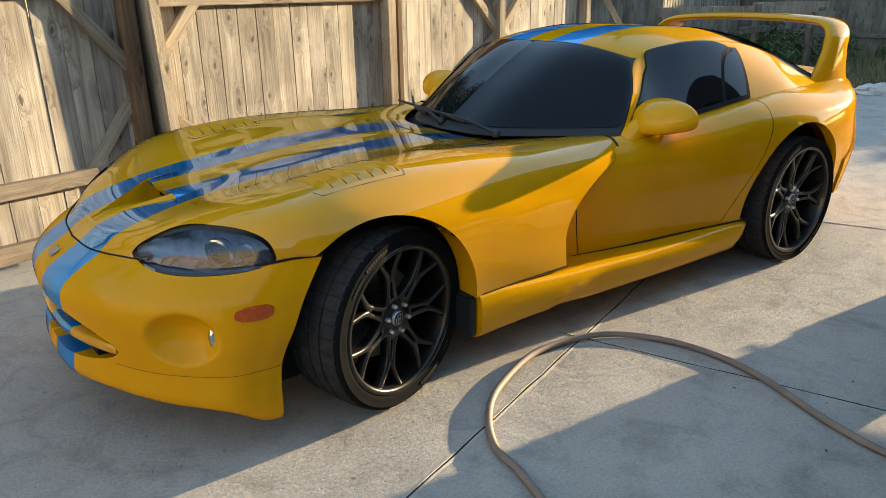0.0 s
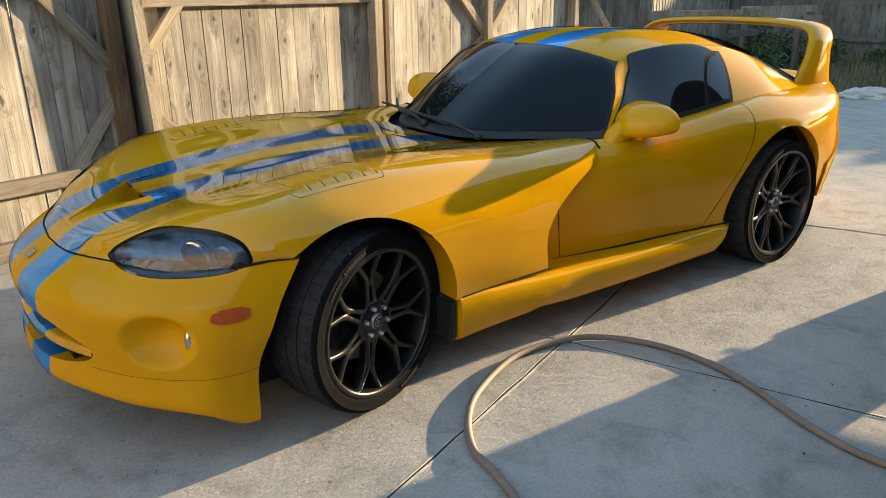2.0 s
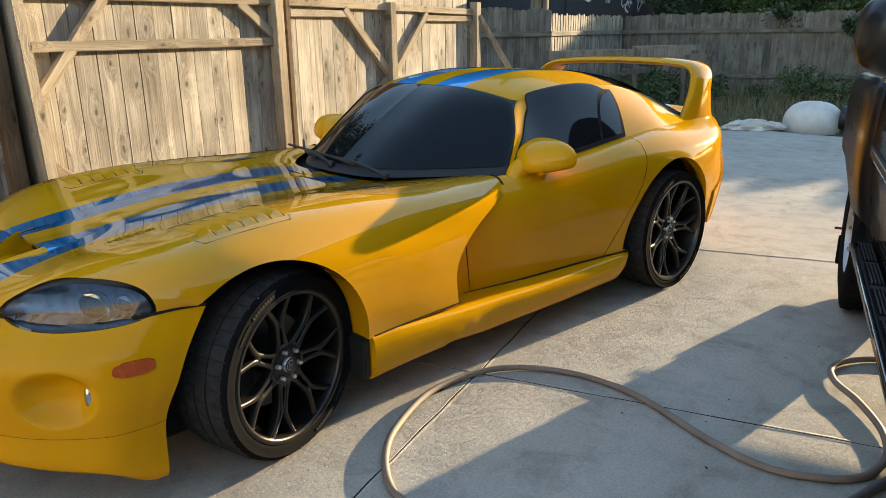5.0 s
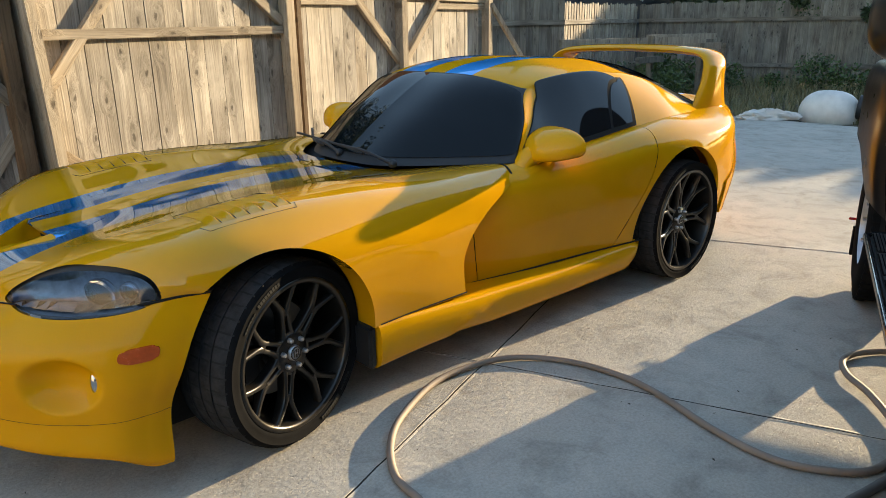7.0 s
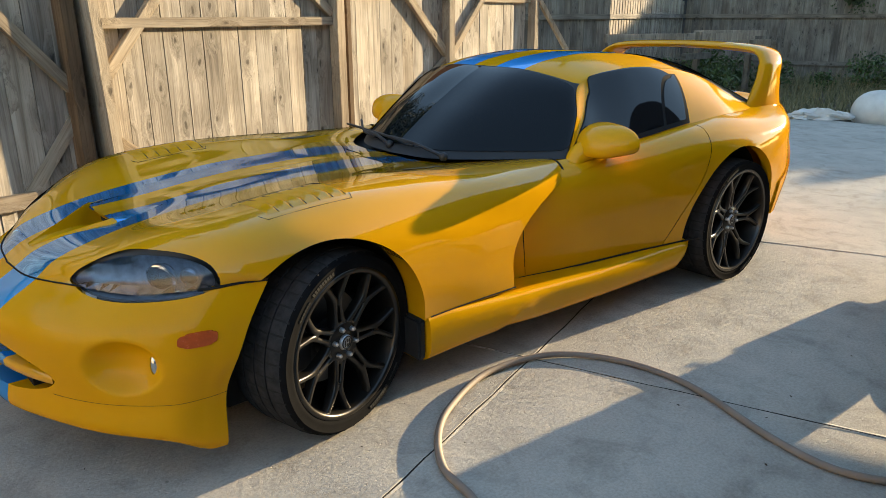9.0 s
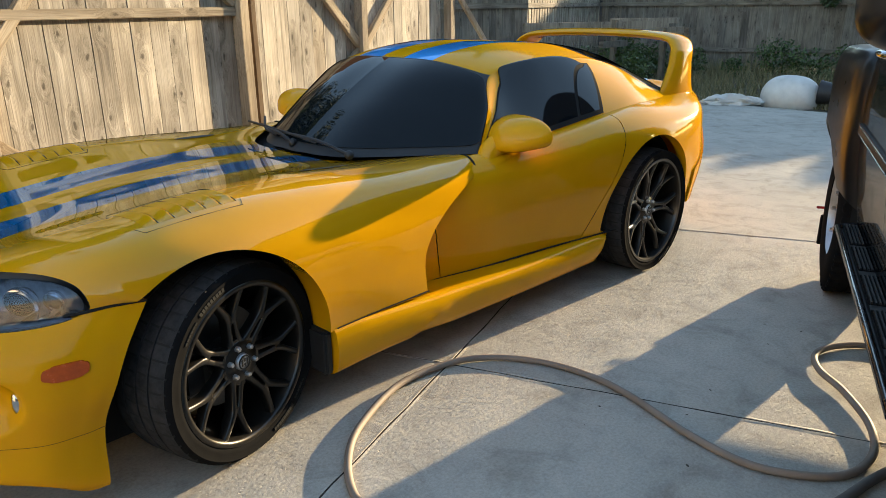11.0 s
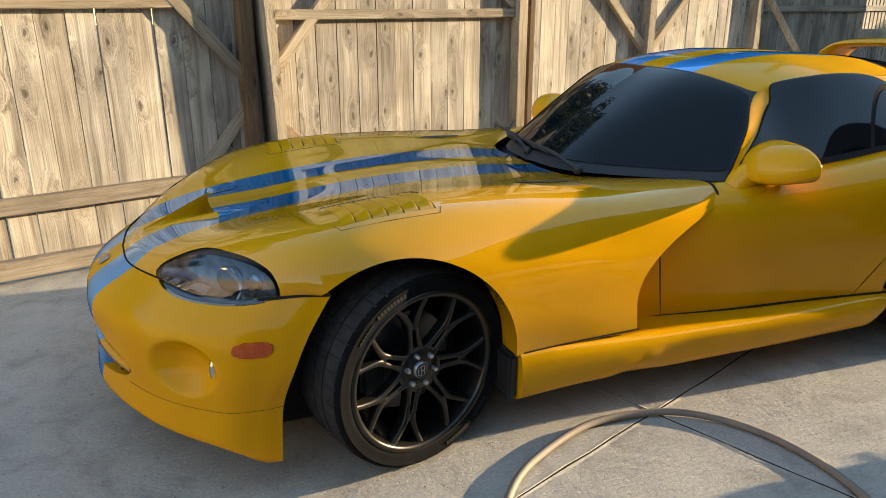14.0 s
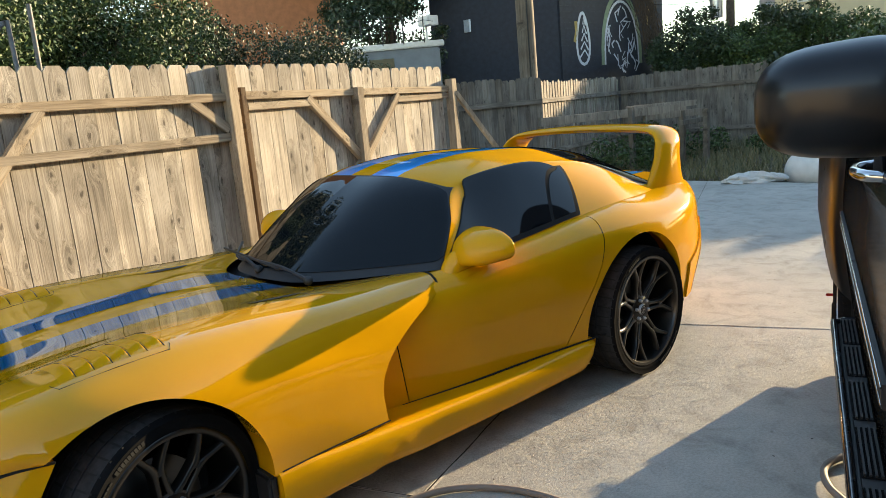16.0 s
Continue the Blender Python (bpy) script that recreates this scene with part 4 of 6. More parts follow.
for sign in (-1, 1):
    # louvre field on the wing: a shallow sunk panel with six blades
    def louvre_xy(f, g):
        return -.217 + .335 * f, .475 + .268 * g
    pts = []
    for f, g in [(.04, 0), (.5, 0), (.96, 0), (1, .12), (1, .88), (.96, 1), (.5, 1), (.04, 1), (0, .88), (0, .12)]:
        x, y = louvre_xy(f, g)
        pts.append(Vector((x, y, on_bonnet(x, y) + .0005)))
    bm = bmesh.new()
    tube(bm, pts, .0011, 6, closed=True)
    field = part("louvre_panel", sided(bm, sign), LINER, car)
    for k in range(6):
        f0 = .065 + k * .150
        bm = bmesh.new()
        rows = []
        for i in range(13):
            g = .09 + .80 * i / 12
            row = []
            e = min(1, 2.6 * min(i, 12 - i) / 12 + .05)
            for df, up in ((.0, .0006), (.05, .0020), (.095, .0048), (.116, .0062), (.122, .0058), (.126, .0004)):
                x, y = louvre_xy(f0 + df + .022 * math.sin(i / 12 * math.pi), g)
                row.append(bm.verts.new((x, y, on_bonnet(x, y) + .0004 + up * e)))
            rows.append(row)
        for a, b in zip(rows, rows[1:]):
            for m in range(5):
                bm.faces.new((a[m], a[m + 1], b[m + 1], b[m]))
        part("louvre_blade", sided(bm, sign), YELLOW, field)
        bm = bmesh.new()
        edge = []
        for i in range(13):
            x, y = louvre_xy(f0 + .132 + .022 * math.sin(i / 12 * math.pi), .09 + .80 * i / 12)
            edge.append(Vector((x, y, on_bonnet(x, y) + .0006)))
        tube(bm, edge, .0016, 6)
        part("louvre_slot", sided(bm, sign), LINER, field)
    # cowl vent at the foot of the windscreen
    bm = bmesh.new()
    ring = [(.60 + .105 * math.cos(a), .50 + .018 * math.sin(a) + .10 * (.105 * math.cos(a))) for a in [k * math.tau / 24 for k in range(24)]]
    bm.faces.new([bm.verts.new((x, y, on_bonnet(x, y) + .002)) for x, y in ring])
    part("cowl_vent", sided(bm, sign), BLACK, car)

# wipers lying across the foot of the windscreen
for a, b, c in (((.83, -.36, .797), (.845, .05, .832), (.93, .56, .832)), ((.83, .04, .800), (.875, .32, .828), (1.06, .62, .834))):
    wiper = tagged(new("wiper"), "black windscreen wiper")
    wiper.parent = car
    mid = [(p + q) / 2 for p, q in zip(b, c)]
    line_part("wiper_arm", spline([a, tuple((p + q) / 2 + (.012 if k == 2 else 0) for k, (p, q) in enumerate(zip(a, b))), b], 12), .0085, BLACK, wiper)
    line_part("wiper_blade", spline([tuple(q + (p - q) * .45 for p, q in zip(a, b)), b, c], 14), .0065, BLACK, wiper)
    bm = bmesh.new()
    bmesh.ops.create_uvsphere(bm, u_segments=12, v_segments=8, radius=.02, matrix=Matrix.Translation(a))
    part("wiper_pivot", bm, BLACK, wiper)

def pair(name, bm):
    other = bm.copy()
    part(name, bm, LINER, car)
    part(name, sided(other, -1), LINER, car)


# badge on the nose and the groove of the bonnet's front edge
bm = NOSE.patch(0, .16, .36, .62, 6, 6, .004, .2)
part("nose_badge", mirror_y(bm), SILVER, car, "small silver shield badge")
bm = bmesh.new()
tube(bm, [FRONT.at(.0, k / 40 * 6) + Vector((0, 0, .001)) for k in range(0, 15)], .0028, 6)
part("bonnet_gap", mirror_y(bm), LINER, car)
bm = bmesh.new()
tube(bm, [FRONT.at(.0, 3.95 + k / 20 * 2.05) + Vector((0, .001, .0)) for k in range(21)], .0045, 6)
pair("wing_gap", bm)
bm = bmesh.new()
tube(bm, [NOSE.at(u / 10, 3.0) + Vector((-.0002, .0002, 0)) for u in range(22, 61)], .0007, 6)
pair("splitter_gap", bm)

# dark gaps between doors, wings and sills
for sign in (-1, 1):
    bm = bmesh.new()
    tube(bm, [(.345 + .455 * k / 12, FRONT.at(4 + k / 12, 6).y + .003, .340 + .003 * math.sin(k / 4)) for k in range(13)], .0028, 6)
    part("sill_gap", sided(bm, sign), LINER, car)
    bm = bmesh.new()
    tube(bm, [(1.176, .771, .722)] + [(1.176, y, on_bonnet(1.172, y) + .0015) for y in (.764, .752, .735, .715, .695, .672)], .0050, 6)
    part("wing_joint", sided(bm, sign), LINER, car)
    bm = bmesh.new()
    tube(bm, [REAR.at(u / 10, 6.0) + Vector((0, .002, .004)) for u in range(11, 43)], .0045, 6)
    part("door_gap", sided(bm, sign), LINER, car)

# ---- ground ----
def ground():
    bm = boxed(-40, 60, -40, 60, -.4, -.05)
    tagged(linked("ground", bm, DIRT, smooth=False), "bare earth with weeds around the concrete yard", "ground", kind="structure")
    bm = boxed(-12, 9.3, -14, 5.2, -.05, 0)
    tagged(linked("pavement", bm, CONCRETE, smooth=False), "trowelled grey concrete yard slab with tooled joints", "pavement", kind="structure")


ground()

# ---- fence along the far side of the car ----
SLOPE = math.atan(.225)
ALONG = Vector((math.cos(SLOPE), math.sin(SLOPE), 0))
OUT = Vector((math.sin(SLOPE), -math.cos(SLOPE), 0))
FENCE = Matrix(((ALONG.x, -OUT.x, 0, 0), (ALONG.y, -OUT.y, 0, 1.80), (0, 0, 1, 0), (0, 0, 0, 1)))
rng = random.Random(4)


def picket_mesh(w, h, th=.018, dog=.035):
    """A dog-eared board, x across, y thickness, z up from 0."""
    bm = bmesh.new()
    pts = [(-w / 2, 0), (w / 2, 0), (w / 2, h - dog), (w / 2 - dog * .8, h), (-w / 2 + dog * .8, h), (-w / 2, h - dog)]
    f = [bm.verts.new((x, 0, z)) for x, z in pts]
    b = [bm.verts.new((x, th, z)) for x, z in pts]
    bm.faces.new(f)
    bm.faces.new(b[::-1])
    for k in range(6):
        bm.faces.new((f[k], b[k], b[(k + 1) % 6], f[(k + 1) % 6]))
    bmesh.ops.recalc_face_normals(bm, faces=bm.faces[:])
    me = bpy.data.meshes.new("board")
    bm.to_mesh(me)
    bm.free()
    return me


def boards(parent, s0, s1, top, mat, frame_m, pitch=.142, low=.05, jitter=.006, fill=1.0):
    meshes = []
    for w in (.1360, .1380, .1398):
        me = picket_mesh(w * fill * pitch / .142, top - low)
        me.materials.append(mat)
        meshes.append(me)
    s = s0 + pitch / 2
    while s < s1 + .001:
        o = new("board", rng.choice(meshes))
        o.parent = parent
        o.matrix_basis = frame_m @ pose(s, rng.uniform(-.0015, .0015), low + rng.uniform(-jitter, jitter), rng.uniform(-.1, .1), rng.uniform(-.12, .12), rng.uniform(-.5, .5))
        s += pitch


def bar(name, parent, mat, frame_m, a, b, deep, wide, out):
    """A timber from a to b, given as (along, height); deep towards the viewer, its back at out."""
    a, b = Vector((a[0], 0, a[1])), Vector((b[0], 0, b[1]))
    d = b - a
    n = d.length
    ang = math.atan2(d.x, d.z)
    bm = boxed(-wide / 2, wide / 2, -deep, 0, 0, n, .004)
    o = part(name, bm, mat, parent, smooth=False)
    o.matrix_basis = frame_m @ Matrix.Translation((a.x, -out, a.z)) @ Matrix.Rotation(ang, 4, "Y")
    return o


fence = thing("board_fence", "weathered pine board fence with rails, posts and diagonal braces", "fence", kind="structure")
boards(fence, -4.3, -.06, 1.87, WOOD, FENCE)
boards(fence, .06, 1.90, 1.87, WOOD, FENCE)
for a, b, deep, wide, out in (((-4.3, 1.63), (-.1, 1.63), .045, .064, 0), ((-4.3, 1.40), (-.45, 1.415), .045, .064, 0), ((-4.3, .40), (-.42, .42), .05, .085, 0), ((-4.3, .07), (-.7, .085), .06, .10, 0), ((.06, 1.635), (1.90, 1.635), .050, .060, 0), ((.06, 1.345), (1.90, 1.345), .050, .060, 0)):
    bar("rail", fence, FRAME, FENCE, a, b, deep, wide, out)
bar("rail", fence, FRAME, FENCE, (.06, .33), (1.90, .33), .045, .085, 0)
for a, b in (((-.66, 1.62), (-.10, .96)), ((.05, 1.02), (.56, 1.62)), ((1.60, 1.62), (1.90, 1.40)), ((.0, .74), (.46, .38))):
    bar("brace", fence, FRAME, FENCE, a, b, .045, .066, .003)
bar("brace", fence, FRAME, FENCE, (-.47, .40), (-.08, .89), .016, .075, .002)
bar("post", fence, POSTWOOD, FENCE, (-.122, 0), (-.122, 1.80), .12, .075, -.02)
bar("post", fence, FRAME, FENCE, (.035, 0), (-.025, 1.82), .190, .065, -.023)
bar("board", fence, WOOD, FENCE, (-.03, .05), (-.03, 1.84), .018, .44, -.042)
bar("post", fence, FRAME, FENCE, (1.945, 0), (1.945, 1.86), .09, .085, 0)
gate = thing("board_gate", "double pine board gate with diagonal braces, closed", "gate", kind="structure")
boards(gate, 2.05, 3.32, 1.87, WOOD, FENCE)
boards(gate, 3.36, 4.80, 1.83, WOOD, FENCE)
for a, b, wide in (((2.03, 1.64), (4.85, 1.60), .060), ((2.1, 1.555), (2.80, 1.555), .055), ((3.95, 1.53), (4.82, 1.53), .055), ((2.1, .25), (4.8, .25), .09)):
    bar("rail", gate, FRAME, FENCE, a, b, .045, wide, 0)
for a, b in (((2.74, 1.60), (3.36, 1.03)), ((3.97, 1.58), (3.42, 1.03)), ((3.36, 1.0), (2.2, .3)), ((3.40, 1.0), (4.7, .3))):
    bar("brace", gate, FRAME, FENCE, a, b, .045, .070, .003)
bar("post", gate, FRAME, FENCE, (3.36, 0), (3.36, 1.66), .09, .085, 0)
bar("post", gate, POSTWOOD, FENCE, (2.06, 0), (2.06, 1.70), .06, .05, 0)
bar("post", gate, FRAME, FENCE, (4.88, 0), (4.88, 1.70), .09, .09, 0)


def run(name, label, p, q, top, mat, pitch, fill=1.0):
    a, b = Vector(p), Vector(q)
    d = (b - a)
    m = Matrix.Translation((a.x, a.y, 0)) @ Matrix.Rotation(math.atan2(d.y, d.x), 4, "Z")
    f = thing(name, label, "fence", kind="structure")
    boards(f, 0, d.length, top, mat, m, pitch, jitter=.03, fill=fill)
    for z in (.4, 1.35):
        bar("rail", f, mat, m, (0, z), (d.length, z), .045, .085, 0)
    return f, m


# DARKWOOD carries the shade of this gate and of the end fence
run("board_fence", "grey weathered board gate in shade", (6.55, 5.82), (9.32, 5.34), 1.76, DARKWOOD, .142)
run("picket_fence", "sunlit grey picket fence behind the yard", (9.45, 5.65), (14.0, 6.85), 1.70, OLDWOOD, .13, .74)
old, old_m = run("board_fence", "old grey board fence at the end of the yard, toned for shade", (14.0, 6.8), (17.5, -3.5), 1.72, DARKWOOD, .15)
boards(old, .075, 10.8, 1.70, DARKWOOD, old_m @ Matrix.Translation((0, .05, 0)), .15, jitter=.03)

# ---- garden hose ----
def hose_line(pts, radius, mat, label, n):
    h = thing("garden_hose", label, "hose")
    line = spline(pts, n)
    part("tube", tube(bmesh.new(), line, radius, 12), mat, h)
    bm = bmesh.new()
    d = (line[0] - line[4]).normalized()
    tube(bm, [line[0] - d * .01, line[0] + d * .012, line[0] + d * .013, line[0] + d * .045], [radius * 1.25, radius * 1.25, radius * 1.5, radius * 1.5], 12)
    part("coupling", bm, CHROME, h, "metal hose coupling")


hose_line([(-.30, -2.3, .013), (-.02, -1.65, .013), (.06, -1.41, .013), (.09, -1.24, .013), (.20, -1.08, .015), (.35, -.97, .018), (.61, -.873, .021), (.864, -.887, .018), (1.02, -.97, .015), (1.13, -1.13, .013), (1.173, -1.33, .013), (1.15, -1.53, .013), (1.06, -1.81, .013), (1.033, -2.025, .013), (1.10, -2.18, .013), (1.20, -2.27, .014), (1.36, -2.29, .018), (1.53, -2.23, .02), (1.70, -2.10, .022), (1.81, -1.98, .024), (1.94, -1.926, .024), (2.085, -1.96, .018), (2.2, -2.08, .014), (2.3, -2.4, .013)], .0132, HOSE, "tan rubber garden hose looped on the concrete", 240)
hose_line([(.10, -2.16, .016), (.50, -2.20, .016), (.84, -2.25, .016), (1.04, -2.29, .016), (1.36, -2.38, .016), (1.9, -2.66, .016), (2.4, -3.1, .016)], .0155, plain("grey_hose", (.10, .09, .08), .6, vary=.2, scale=8), "dark grey hose lying under the truck", 60)

# plain walls, all unseen, that close the yard's sides behind the camera for reflections
# added west wall, kept pale to throw light onto the car's front
wall = boxed(-7.6, -7.5, -12, 3.2, -.05, 3.3)
tagged(linked("wall_west", wall, plain("pale_bounce", (.38, .33, .27), .85, vary=.08, scale=3), smooth=False), "unseen pale wall added to bounce light onto the car's front", "wall", kind="structure")
# added board wall that keeps the bright horizon out of the paint's reflections
wall = boxed(-7.6, 16, -9.6, -9.5, -.05, 2.0)
tagged(linked("wall_south", wall, OLDWOOD, smooth=False), "unseen board wall added to hide the bright horizon from reflections", "wall", kind="structure")
house_s = boxed(-5, 6.8, -17, -11.5, -.05, 7.6)
tagged(linked("wall_house", house_s, plain("brown_wall", (.10, .075, .06), .85, vary=.2), smooth=False), "brown house wall beyond the yard", "wall", kind="structure")
wall = boxed(7.2, 20, -17, -8.6, -.05, 8.4)
neighbour = tagged(linked("wall_neighbour", wall, plain("dark_brown_wall", (.07, .055, .045), .85, vary=.25), smooth=False), "dark brown wall of a house beyond the yard", "wall", kind="structure")
bm = bmesh.new()
eave = [[bm.verts.new((x, y, z)) for x, z in ((6.9, 8.3), (13.6, 9.4), (20.3, 8.3))] for y in (-17.3, -8.3)]
for k in (0, 1):
    bm.faces.new((eave[0][k], eave[0][k + 1], eave[1][k + 1], eave[1][k]))
bm.faces.new(eave[0][::-1])
bm.faces.new(eave[1])
bm.faces.new((eave[0][2], eave[0][0], eave[1][0], eave[1][2]))
bmesh.ops.recalc_face_normals(bm, faces=bm.faces[:])
part("roof", bm, plain("dark_shingle", (.06, .05, .042), .9, vary=.3, scale=20), neighbour, smooth=False)

# ---- the dark truck beside the yard: local x runs to its rear, local y towards the car ----
TRUCK_M = Matrix.Rotation(math.atan2(.352, .936), 4, "Z")
truck = thing("pickup_truck", "black pickup truck with running boards, parked on concrete", "truck")
truck.matrix_basis = TRUCK_M
T0, T1, WA, WF, FAR = -1.42, 2.72, 2.05, -.78, -4.36


def truck_side(z):
    """How far out the flank stands at a height."""
    pts = [(.42, -2.60), (.55, -2.575), (.70, -2.552), (.80, -2.541), (.90, -2.535), (1.0, -2.535), (1.15, -2.545), (1.24, -2.565), (1.30, -2.60), (1.80, -2.78), (1.86, -2.90)]
    for (a, p), (b, q) in zip(pts, pts[1:]):
        if z <= b:
            return p + (q - p) * max(0, (z - a) / (b - a))
    return pts[-1][1]


def flank(x0, x1, z0, z1, nx, nz, lift=0.0):
    bm = bmesh.new()
    rows = []
    for j in range(nz + 1):
        z = z0 + (z1 - z0) * j / nz
        rows.append([bm.verts.new((x0 + (x1 - x0) * i / nx, truck_side(z) + lift, z)) for i in range(nx + 1)])
    for a, b in zip(rows, rows[1:]):
        for i in range(nx):
            bm.faces.new((a[i], a[i + 1], b[i + 1], b[i]))
    return bm


def wheel_gap(c):
    return min(math.hypot(c.x - WA, c.z - .40) - .44, math.hypot(c.x - WF, c.z - .40) - .47)


def truck_body():
    # front wing and doors of the cab
    bm = cut(flank(T0, -.30, .44, 1.29, 40, 30), wheel_gap)
    keep(bm, lambda c: wheel_gap(c) > 0)
    part("wing_panel", bm, TRUCK, truck)
    for a, b in ((-.295, .60), (.605, 1.415)):
        door = part("door", flank(a, b, .44, 1.29, 24, 30), TRUCK, truck)
        bm = flank(a + .004, b - .004, .878, .922, 20, 3, .009)
        rim(bm, lambda c: True, lambda c: Vector((0, -.010, 0)))
        part("side_moulding", bm, BLACK, door, "black rubbing strip")
        for z in (.884, .916):
            part("bright_strip", tube(bmesh.new(), [(a + .004, truck_side(z) + .010, z), (b - .004, truck_side(z) + .010, z)], .0022, 8), CHROME, door, "thin chrome strip")
        h = b - .345
        bm = bmesh.new()
        tube(bm, spline([(h - .075, -2.56, 1.205), (h - .06, -2.525, 1.208), (h, -2.510, 1.21), (h + .06, -2.525, 1.212), (h + .075, -2.56, 1.215)], 16), .013, 12)
        part("door_handle", bm, CHROME, door, "chrome door handle")
        bm = bmesh.new()
        bmesh.ops.create_uvsphere(bm, u_segments=20, v_segments=10, radius=1, matrix=Matrix.Translation((h, -2.556, 1.21)) @ Matrix.Diagonal((.085, .010, .045, 1)))
        part("handle_cup", bm, LINER, door)
        part("door_window", flank(a + .04, b - .07, 1.31, 1.74, 16, 10, .006), TINT, door, "dark tinted window")
    part("pillars", flank(-.55, 1.42, 1.28, 1.80, 40, 14), TRUCK, truck)
    part("roof", boxed(-.2, 1.42, FAR + .2, -2.79, 1.78, 1.87, .03), TRUCK, truck)
    part("far_side", boxed(T0, 1.42, FAR, FAR + .03, .44, 1.80), TRUCK, truck, smooth=False)
    part("cab_back", boxed(1.40, 1.43, FAR + .1, -2.80, .5, 1.80, .01), TRUCK, truck, smooth=False)
    part("back_window", boxed(1.425, 1.436, FAR + .35, -2.98, 1.34, 1.70, .002), TINT, truck, "dark rear window", smooth=False)
    part("bonnet", boxed(T0, -.5, FAR + .05, -2.63, 1.14, 1.29, .04), TRUCK, truck)
    part("grille", boxed(T0 - .03, T0 + .02, FAR + .05, -2.64, .5, 1.2, .02), BLACK, truck, smooth=False)
    part("underbody", boxed(T0 + .2, T1 - .3, FAR + .3, -2.95, .38, .62), LINER, truck, smooth=False)
    bm = bmesh.new()
    vs = [bm.verts.new(p) for p in ((-.52, -2.70, 1.29), (-.18, -2.82, 1.79), (-.18, FAR + .25, 1.79), (-.52, FAR + .12, 1.29))]
    bm.faces.new(vs)
    part("windscreen", bm, TINT, truck, "dark windscreen")
    # narrow load bed behind the cab
    part("bed_side", boxed(1.46, T1, -2.76, -2.72, .60, 1.16, .012), TRUCK, truck, smooth=False)
    part("bed_side", boxed(1.46, T1, FAR + .14, FAR + .18, .60, 1.16, .012), TRUCK, truck, smooth=False)
    part("bed_floor", boxed(1.46, T1 - .05, FAR + .18, -2.76, .60, .66), TRUCK, truck, smooth=False)
    part("tailgate", boxed(T1 - .045, T1 - .005, FAR + .18, -2.765, .66, 1.16, .01), TRUCK, truck, smooth=False)
    part("rear_bumper", boxed(T1 - .02, T1 + .07, FAR + .15, -2.74, .46, .60, .02), CHROME, truck, "chrome rear bumper")
    # bulging wing over each rear wheel
    net = []
    stations = ((1.455, -2.66, 1.09), (1.49, -2.545, 1.16), (1.58, -2.500, 1.195), (1.80, -2.475, 1.20), (2.05, -2.465, 1.19), (2.28, -2.485, 1.16), (2.45, -2.56, 1.09), (2.50, -2.66, 1.00))
    for inset, drop, k in ((.26, 0, 0), (.07, .0, 0), (.022, .025, 0), (.0, .10, 0), (-.004, .24, 0), (-.004, .38, 0), (.004, .50, 0), (.02, .60, 0)):
        net.append([(x, max(y - inset, -2.74), top - drop) for x, y, top in stations])
    for sign in (-1, 1):
        bm = cut(Net(*net).patch(0, 7, 0, 7, 60, 44), wheel_gap)
        keep(bm, lambda c: wheel_gap(c) > 0)
        rim(bm, lambda c: abs(wheel_gap(c)) < .004, lambda c: Vector((0, -.05, 0)))
        if sign > 0:
            mid = (FAR - 2.60)
            for v in bm.verts:
                v.co.y = mid - v.co.y - .02
            bmesh.ops.reverse_faces(bm, faces=bm.faces[:])
        part("rear_wing", bm, GLOSS_BLACK, truck, "glossy black bulging rear wing")
        bm = bmesh.new()
        bmesh.ops.create_cone(bm, segments=32, radius1=.43, radius2=.43, depth=.20, cap_ends=False, matrix=Matrix.Translation((WA, -2.68 if sign < 0 else FAR + .06, .42)) @ Matrix.Rotation(radians(90), 4, "X"))
        keep(bm, lambda c: c.z > .4)
        part("wheel_housing", bm, LINER, truck)


truck_body()


def truck_wheel(cx, y):
    w = new("wheel")
    w.parent = truck
    w.matrix_basis = Matrix.Translation((cx, y, .385)) @ (Matrix.Identity(4) if y > -3.4 else Matrix.Rotation(math.pi, 4, "Z"))
    bm = bmesh.new()
    spun(bm, [(.20, -.13), (.30, -.138), (.365, -.125), (.385, -.10), (.385, -.04), (.377, -.036), (.377, -.026), (.385, -.022), (.385, .022), (.377, .026), (.377, .036), (.385, .04), (.385, .10), (.365, .125), (.30, .138), (.21, .13), (.20, .11)], 72)
    tyre = part("tyre", bm, RUBBER, w, "black truck tyre")
    first = None
    for k in range(40):
        m = Matrix.Rotation(k * math.tau / 40, 4, "Y")
        if first is None:
            first = part("tread_block", boxed(-.021, .021, .078, .124, .370, .390, .004), RUBBER, tyre, smooth=False)
        else:
            o = new("tread_block", first.data)
            o.parent, o.matrix_basis = tyre, m
    bm = bmesh.new()
    spun(bm, [(.0005, .10), (.06, .10), (.075, .075), (.15, .05), (.19, .09), (.205, .125), (.21, .12)], 48)
    rim_o = part("rim", bm, SILVER, w, "silver steel rim")
    for k in range(5):
        a = k * math.tau / 5
        bm = bmesh.new()
        spun(bm, [(.0005, .125), (.011, .122), (.013, .07)], 10)
        o = part("wheel_nut", bm, CHROME, rim_o)
        o.matrix_basis = Matrix.Translation((.1 * math.cos(a), 0, .1 * math.sin(a)))


for cx in (WA, WF):
    for y in (-2.675, FAR + .15):
        truck_wheel(cx, y)


